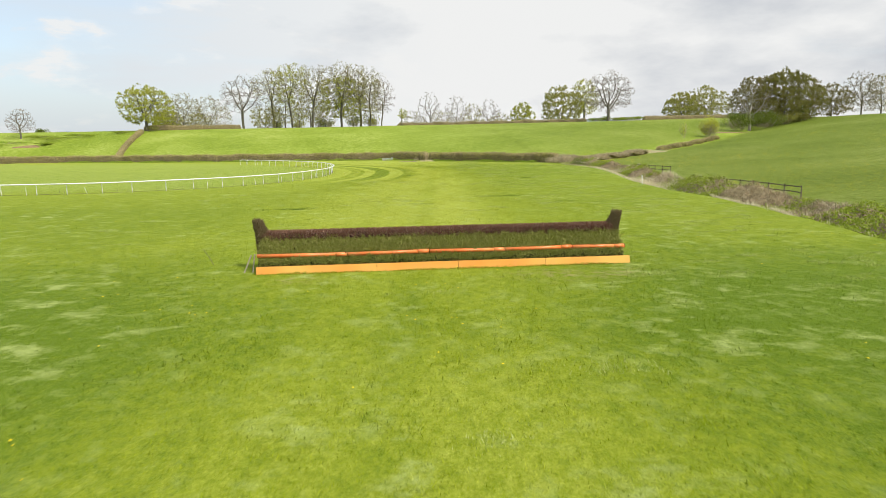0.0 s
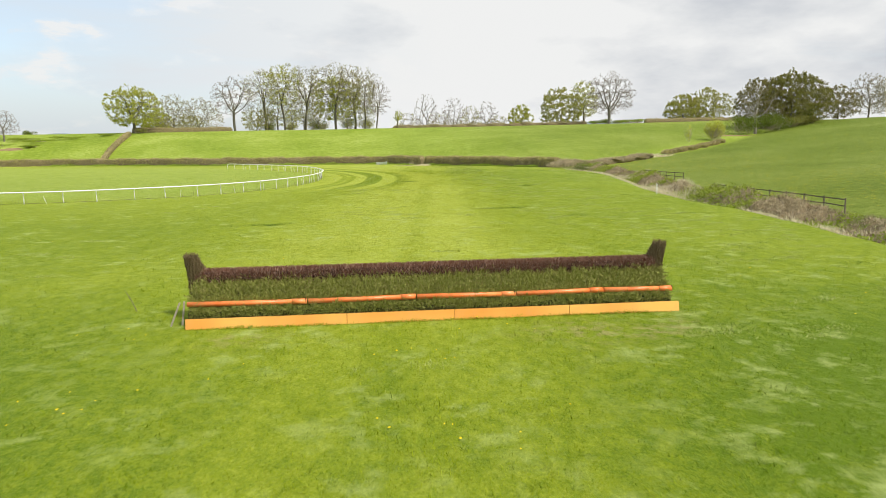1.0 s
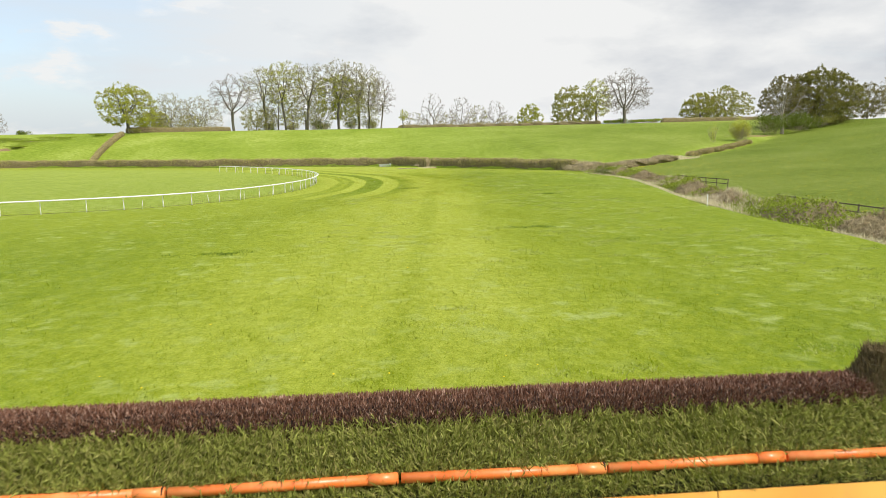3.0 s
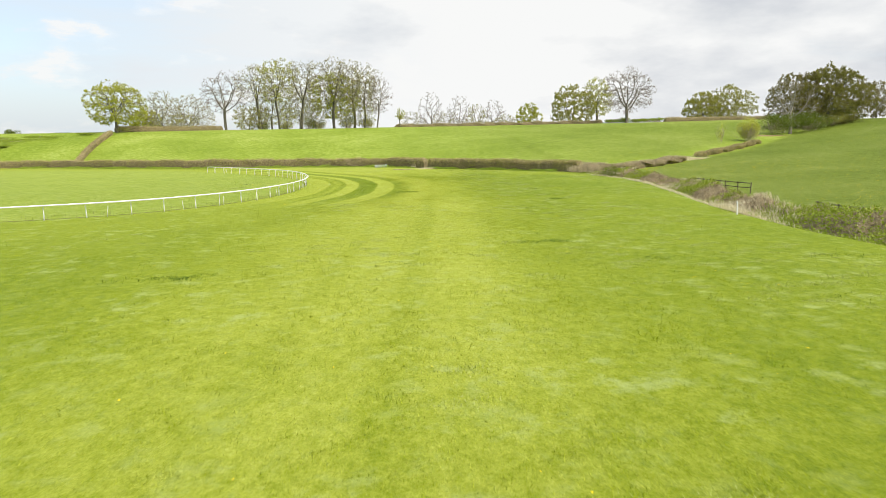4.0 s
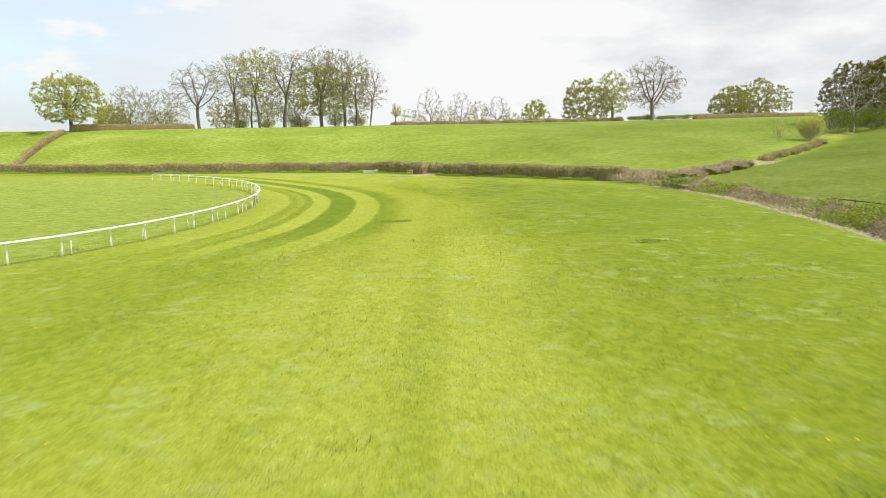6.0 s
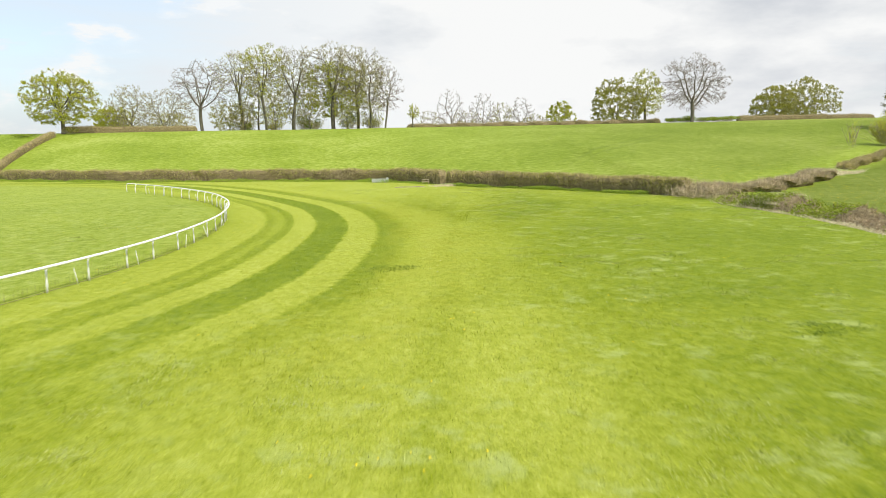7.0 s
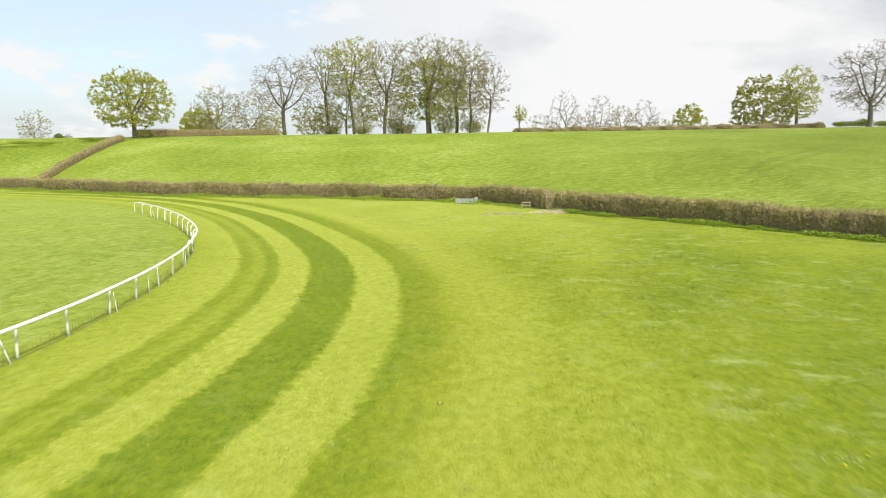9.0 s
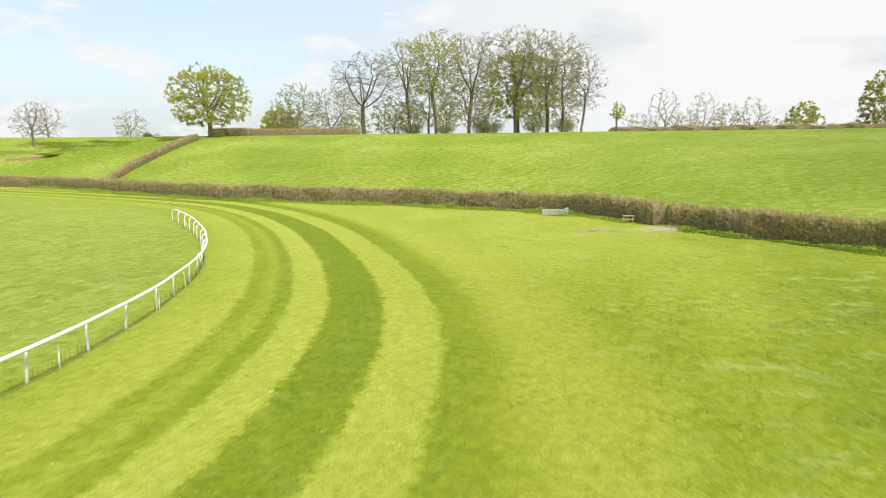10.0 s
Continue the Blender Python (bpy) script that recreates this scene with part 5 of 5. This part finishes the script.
    roots = np.column_stack((xy, height(xy[:, 0], xy[:, 1]) + np.where(inner, 0.75 * mound[i], 0.0))) - origin
    rich = 0.02 + 0.7 * step(0.0, 0.8, lump(s[i] * 0.24, 4.0) + 0.5 * lump(s[i] * 1.7, 14.0)) + 0.9 * np.exp(-((pts[i, 1] - 82) / 6.0) ** 2) + 0.4 * step(92, 100, pts[i, 1]) * (1 - step(126, 140, pts[i, 1]))
    keep = rng.uniform(0, 1, n) < rich
    i, off, roots = i[keep], off[keep], roots[keep]
    ways = unit(np.column_stack((rng.normal(0, 0.35, (len(i), 2)) - across[i] * 0.25, np.ones(len(i)))))
    v, f = blades(roots, ways, rng.uniform(0.2, 0.75, len(i)) * (0.6 + 0.6 * np.exp(-((pts[i, 1] - 82) / 5.0) ** 2)), rng.uniform(0.018, 0.036, len(i)), 0.5, rng)
    part_mesh("dead_blades", mesh_of("dead_blades", v, f, STRAW), straw, kind="stuff")

    # straw and scrub at the hedge corner
    corner = thing("dead_stems", "grey dead bramble heap at the hedge corner", "brambles", (40.0, 150.5, float(height(40.0, 150.5))), kind="stuff")
    n = 4200
    a = rng.normal(0, 1, (n, 2)) * np.array([1.3, 1.7])
    c = np.column_stack((a, height(a[:, 0] + 40.0, a[:, 1] + 150.5) - corner.location.z + rng.uniform(0, 0.9, n)))
    v, f = blades(c, unit(rng.normal(0, 0.6, (n, 3)) + np.array([0, 0, 0.8])), rng.uniform(0.3, 0.9, n), rng.uniform(0.02, 0.04, n), 0.6, rng)
    part_mesh("stems", mesh_of("stems", v, f, SCRUB), corner, kind="stuff")


build_ditch()


def timber_fence(label, a, b, posts, seed):
    """A two-rail timber fence between plan places a and b."""
    rng = np.random.default_rng(seed)
    ob = thing("timber_fence", label, "fence", (*a, float(height(*a))))
    spots = [np.array(a) + (np.array(b) - np.array(a)) * k / (posts - 1) for k in range(posts)]
    tops = []
    for p in spots:
        z = float(height(*p)) - ob.location.z
        x, y = p - np.array(a)
        part("post", block((0.09, 0.09, 1.35), (x, y, z + 0.45), 0.012, pose(0, 0, 0, rng.normal(0, 2), rng.normal(0, 2), rng.normal(0, 5))), FENCE_WOOD, ob)
        tops.append((x - 0.075, y, z))
    for p, q in zip(tops, tops[1:]):
        for h in (1.02, 0.58):
            u, w = Vector(p) + Vector((0, 0, h + rng.normal(0, 0.015))), Vector(q) + Vector((0, 0, h + rng.normal(0, 0.015)))
            turn = (w - u).to_track_quat("Y", "Z").to_matrix().to_4x4()
            part("rail", block((0.045, (w - u).length + 0.05, 0.08), (u + w) / 2, 0.008, turn), FENCE_WOOD, ob)


timber_fence("old dark timber post and rail fence beside the ditch", (40.5, 109.5), (40.6, 96.5), 6, 41)
timber_fence("old dark timber post and rail fence beside the ditch", (34.4, 75.5), (34.2, 55.5), 9, 42)


def small_things():
    rng = np.random.default_rng(51)
    x, y = 29.6, 77.8
    stake = thing("marker_post", "short white-painted marker post at the ditch edge", "post", (x, y, float(height(x, y))))
    part("stake", block((0.085, 0.07, 1.15), (0, 0, 0.42), 0.015, pose(0, 0, 0, 3, -4, 20)), RAIL_WHITE, stake)
    part("cap", block((0.095, 0.08, 0.04), (-0.07, -0.05, 1.0), 0.012, pose(0, 0, 0, 3, -4, 20)), RAIL_WHITE, stake)
    # galvanised water trough by the far hedge
    x, y = 5.2, 193.6
    trough = thing("water_trough", "grey galvanised metal water trough beside the hedge", "trough", (x, y, float(height(x, y))))
    bm = bmesh.new()
    L, W, H, t = 1.35, 0.32, 0.62, 0.03
    outer = [(-L, -W), (L, -W), (L, W), (-L, W)]
    low = [bm.verts.new((a * 0.96, b * 0.8, 0.05)) for a, b in outer]
    top = [bm.verts.new((a, b, H)) for a, b in outer]
    rim = [bm.verts.new((a - t * np.sign(a), b - t * np.sign(b), H)) for a, b in outer]
    bed = [bm.verts.new((a * 0.94, b * 0.75, 0.14)) for a, b in outer]
    for p, q in ((low, top), (top, rim), (rim, bed)):
        for k in range(4):
            bm.faces.new((p[k], p[(k + 1) % 4], q[(k + 1) % 4], q[k]))
    bm.faces.new(low[::-1]), bm.faces.new(bed)
    part("tank", bm, GALVANISED, trough)
    part("valve_box", block((0.34, 0.60, 0.16), (L - 0.2, 0, H + 0.085), 0.015), GALVANISED, trough)
    for sx in (-0.9, 0.9):
        part("foot", block((0.12, 0.5, 0.10), (sx, 0, 0.03), 0.01), GALVANISED, trough)
    # small wooden stile set in the hedge
    x, y = 12.2, 186.6
    stile = thing("wooden_stile", "small pale wooden stile in front of the hedge", "stile", (x, y, float(height(x, y))))
    for sx in (-0.5, 0.5):
        part("upright", block((0.09, 0.09, 0.8), (sx * 0.85, 0, 0.35), 0.012), PALE_WOOD, stile)
    for h in (0.36, 0.68):
        part("bar", block((1.05, 0.05, 0.12), (0, -0.08, h), 0.01), PALE_WOOD, stile)
    # thin leaning stick in the grass by the jump
    stick = thing("leaning_stick", "thin dark stick leaning in the grass beside the jump", "stick", (-6.6, 31.9, float(height(-6.6, 31.9))))
    part("shaft", sweep([(0, 0, -0.1), (-0.28, 0.3, 0.3), (-0.6, 0.65, 0.62)], [0.014, 0.012, 0.009], 6), FENCE_WOOD, stick)
    # bare soil on the western bank and a worn strip by the hedge
    for name, label, cx, cy, w, d in (("earth_scar", "reddish bare earth scar on the bank", -109.3, 254.0, 4.6, 1.6), ("earth_scar", "small fallen-soil heap below the copse", 108.0, 214.5, 6.0, 1.4), ("worn_strip", "grey-brown worn strip in the turf", 9.6, 178.6, 2.4, 0.28)):
        z = float(height(cx, cy))
        ob = thing(name, label, "bare soil", (cx, cy, z))
        bm = bmesh.new()
        rings = [[bm.verts.new((0, 0, float(height(cx, cy)) - z + 0.05))]]
        for r in (0.35, 0.7, 1.0):
            ring = []
            for k in range(28):
                a = k * 2 * math.pi / 28
                rr = r * (1 + 0.22 * math.sin(3 * a + cx) + 0.12 * math.sin(7 * a))
                px, py = w * rr * math.cos(a), d * rr * math.sin(a)
                ring.append(bm.verts.new((px, py, float(height(cx + px, cy + py)) - z + (0.10 if r < 1 else -0.05) + rng.normal(0, 0.02))))
            rings.append(ring)
        for k in range(28):
            bm.faces.new((rings[0][0], rings[1][k], rings[1][(k + 1) % 28]))
            for p, q in ((rings[1], rings[2]), (rings[2], rings[3])):
                bm.faces.new((p[k], q[k], q[(k + 1) % 28], p[(k + 1) % 28]))
        part("soil", bm, MUD if name == "worn_strip" else EARTH, ob)


small_things()


# ---- weeds along the hedge foot ----
def hedge_foot(name, label, line, count, seed, mat, lift, size, spread=0.9):
    rng = np.random.default_rng(seed)
    pts, way, total = along(line, 0.4)
    side = np.column_stack((way[:, 1], -way[:, 0]))
    i = rng.integers(0, len(pts), count)
    thick = np.clip(0.4 + 0.7 * lump(i * 0.4 * 0.5, seed) + 0.3 * lump(i * 0.4 * 1.7, seed + 2), 0.02, 1.3)
    xy = pts[i] + side[i] * (0.75 + rng.uniform(0, 1, (count, 1)) * spread * (0.4 + thick[:, None])) + way[i] * rng.uniform(-0.3, 0.3, (count, 1))
    ob = thing(name, label, "weeds", (float(pts[0, 0]), float(pts[0, 1]), 0.0), kind="stuff")
    c = np.column_stack((xy, height(xy[:, 0], xy[:, 1]) + rng.uniform(0.0, lift, count) * (0.35 + thick))) - np.array(ob.location)
    v, f = leaf_quads(c, rng.uniform(*size, count), rng)
    part_mesh("weed_leaves", mesh_of("weed_leaves", v, f, mat), ob, kind="stuff")


hedge_foot("weed_fringe", "bright green weeds along the foot of the hedge", np.concatenate((FAR_HEDGE[2:10], np.array([(8.5, 161), (11.5, 156.2)]) * P)), 26000, 61, WEED, 0.45, (0.07, 0.20), 2.6)
hedge_foot("weed_fringe", "green nettles along the foot of the thick hedge", np.array([(13.0, 153.4), (20, 144.5), (26.5, 137.5), (31, 131)]) * P, 15000, 62, WEED, 0.4, (0.06, 0.18), 1.2)


def leaning(roots, lengths, widths, lean, rng):
    """Grass blades that bend over, their broad sides turned up."""
    n = len(roots)
    flat = rng.normal(0, lean, (n, 2))
    ways = unit(np.column_stack((flat, np.ones(n))))
    across = unit(np.column_stack((-flat[:, 1], flat[:, 0], rng.normal(0, 0.25, n)))) * widths[:, None] * 0.5
    tip = roots + ways * lengths[:, None]
    verts = np.stack((roots - across, roots + across, tip), 1).reshape(-1, 3)
    return verts, np.arange(n)[:, None] * 3 + np.array([[0, 1, 2]])


def tuft_field(name, label, category, spots, reach, per, mat, seed, width=(0.010, 0.018), flat=0.9):
    """Separate grass clumps: blades fanning out from each spot."""
    rng = np.random.default_rng(seed)
    k = np.repeat(np.arange(len(spots)), per)
    scale = rng.uniform(0.6, 1.35, len(spots))[k]
    off = rng.normal(0, 0.26, (len(k), 2)) * scale[:, None] * np.array([1.5, 1.0])
    xy = spots[k] + off
    roots = np.column_stack((xy, height(xy[:, 0], xy[:, 1]) - 0.01))
    v, f = leaning(roots, rng.uniform(*reach, len(k)) * scale, rng.uniform(*width, len(k)), flat, rng)
    tagged(new(name, mesh_of(name, v, f, mat)), label, category, kind="stuff")


def build_tussocks():
    rng = np.random.default_rng(91)
    xy = np.column_stack((rng.uniform(-16, 38, 1900), rng.uniform(12, 176, 1900)))
    lane = xy[:, 0] - (6.2 + 0.095 * (xy[:, 1] - 60))
    wild = np.sin(xy[:, 0] * 0.35 + 1.0) + np.sin(xy[:, 1] * 0.22 + xy[:, 0] * 0.1) + rng.normal(0, 0.7, len(xy))
    ok = (xy[:, 0] < smooth(DITCH, xy[:, 1]) - 1.5) & (wild > np.where(lane > 2, -0.1, 1.3)) & ~((np.abs(xy[:, 0] - 3) < 8.5) & (np.abs(xy[:, 1] - 30) < 2.5))
    d, show, _, _ = mow_lines(xy[:, 0], xy[:, 1])
    spots = xy[ok & (show * (d < 5) < 0.3)]
    tuft_field("tussocks", "pale grey-green grass tussocks standing in the turf", "grass", spots, (0.05, 0.13), 170, TUSSOCK, 92, (0.014, 0.03))
    pick = spots[rng.uniform(0, 1, len(spots)) < 0.10] + rng.normal(0, 0.8, (int((rng.uniform(0, 1, 1) < 2).sum()), 2))
    tuft_field("weed_clumps", "small dark green weed clumps in the turf", "weeds", pick, (0.06, 0.16), 40, DOCK, 93, (0.02, 0.045))
    dark = np.concatenate([np.array([[a, b]]) + rng.normal(0, 0.5, (9, 2)) * np.array([1.4, 0.7]) for a, b in ((-6.2, 58.0), (6.7, 109.7), (12.0, 66.0), (20.5, 96.0))])
    tuft_field("weed_clumps", "dark green clover patches in the turf", "weeds", dark, (0.06, 0.15), 60, DOCK, 96, (0.02, 0.04))
    straw = np.column_stack((rng.normal(15.0, 1.0, 34), rng.normal(180.6, 0.7, 34)))
    tuft_field("straw_clumps", "pale dead grass at the gap between the hedges", "dead grass", straw, (0.25, 0.6), 60, STRAW, 94, (0.015, 0.03))
    straw = np.column_stack((rng.normal(66.5, 1.5, 70), rng.normal(169.0, 1.3, 70)))
    tuft_field("straw_clumps", "pale dead grass in the hedge gap", "dead grass", straw, (0.25, 0.7), 50, STRAW, 95, (0.02, 0.04))


build_tussocks()


# ---- turf near the camera's line ----
def build_grass():
    """Real blades over the race field, thickest along the course."""
    rng = np.random.default_rng(71)
    n = 460000
    y = np.concatenate((rng.uniform(6, 135, n * 4 // 5), 135 + rng.exponential(22, n - n * 4 // 5)))
    side = rng.normal(0, 1, n) * np.where(rng.uniform(0, 1, n) < 0.6, 7.0, 16.0)
    x = 0.077 * y + side
    keep = (y < 195) & (x < smooth(DITCH, y) - 0.2) & ~((x > -4.5) & (x < 10.6) & (y > 29.2) & (y < 31.1))
    x, y = x[keep], y[keep]
    # tussocks: some spots draw the blades together and stand taller
    tall = np.clip(0.5 + 0.5 * np.sin(x * 1.7 + 2.1 * np.sin(y * 0.9)) * np.sin(y * 1.3 + 1.7 * np.sin(x * 0.8)), 0, 1) ** 3
    d, show, lane, lane_show = mow_lines(x, y)
    size = (0.08 + 0.11 * tall) * rng.uniform(0.6, 1.3, len(x)) * (1 - 0.35 * show)
    roots = np.column_stack((x, y, height(x, y) - 0.004))
    v, f = leaning(roots, size, rng.uniform(0.012, 0.024, len(x)), 1.5, rng)
    me = mesh_of("grass", v, f, BLADES)
    turf_tags(me, v[:, 0].astype(float), v[:, 1].astype(float))
    tagged(new("grass", me), "short green meadow grass with paler tussocks", "grass", kind="stuff")


build_grass()


def flowers(name, label, xs, ys, sizes, mat, seed):
    rng = np.random.default_rng(seed)
    n = len(xs)
    z = height(xs, ys) + rng.uniform(0.05, 0.12, n)
    a = np.arange(6) * math.pi / 3
    ring = np.stack([np.column_stack((xs + np.cos(t) * sizes, ys + np.sin(t) * sizes, z)) for t in a], 1)
    top = np.column_stack((xs, ys, z + sizes * 0.6))[:, None]
    verts = np.concatenate((ring, top), 1).reshape(-1, 3)
    base = np.arange(n)[:, None, None] * 7
    faces = (base + np.array([[k, (k + 1) % 6, 6] for k in range(6)])[None]).reshape(-1, 3)
    tagged(new(name, mesh_of(name, verts, faces, mat)), label, "flowers", kind="stuff")


rng = np.random.default_rng(81)
clusters = np.column_stack((rng.uniform(-18, 28, 120), rng.uniform(10, 150, 120)))
pick = clusters[rng.integers(0, 120, 420)] + rng.normal(0, 1.0, (420, 2))
flowers("dandelions", "yellow dandelion heads scattered in the grass", pick[:, 0], pick[:, 1], rng.uniform(0.018, 0.034, 420), DANDELION, 82)
fx, fy = 34 + 80 * rng.uniform(0, 1, 15000) ** 1.5, rng.uniform(45, 180, 15000)
keep = (fx - smooth(DITCH, fy) > 6) & (np.sin(fx * 0.12 + 1.0) + np.sin(fy * 0.09 + fx * 0.03) + rng.normal(0, 0.6, 15000) > -0.1)
flowers("dandelions", "yellow dandelions covering the sloping east field", fx[keep], fy[keep], rng.uniform(0.02, 0.042, int(keep.sum())), DANDELION, 83)
dx, dy = rng.uniform(-6, 24, 160), rng.uniform(100, 150, 160)
flowers("daisies", "small white daisies scattered in the turf", dx, dy, rng.uniform(0.012, 0.022, 160), DAISY, 84)
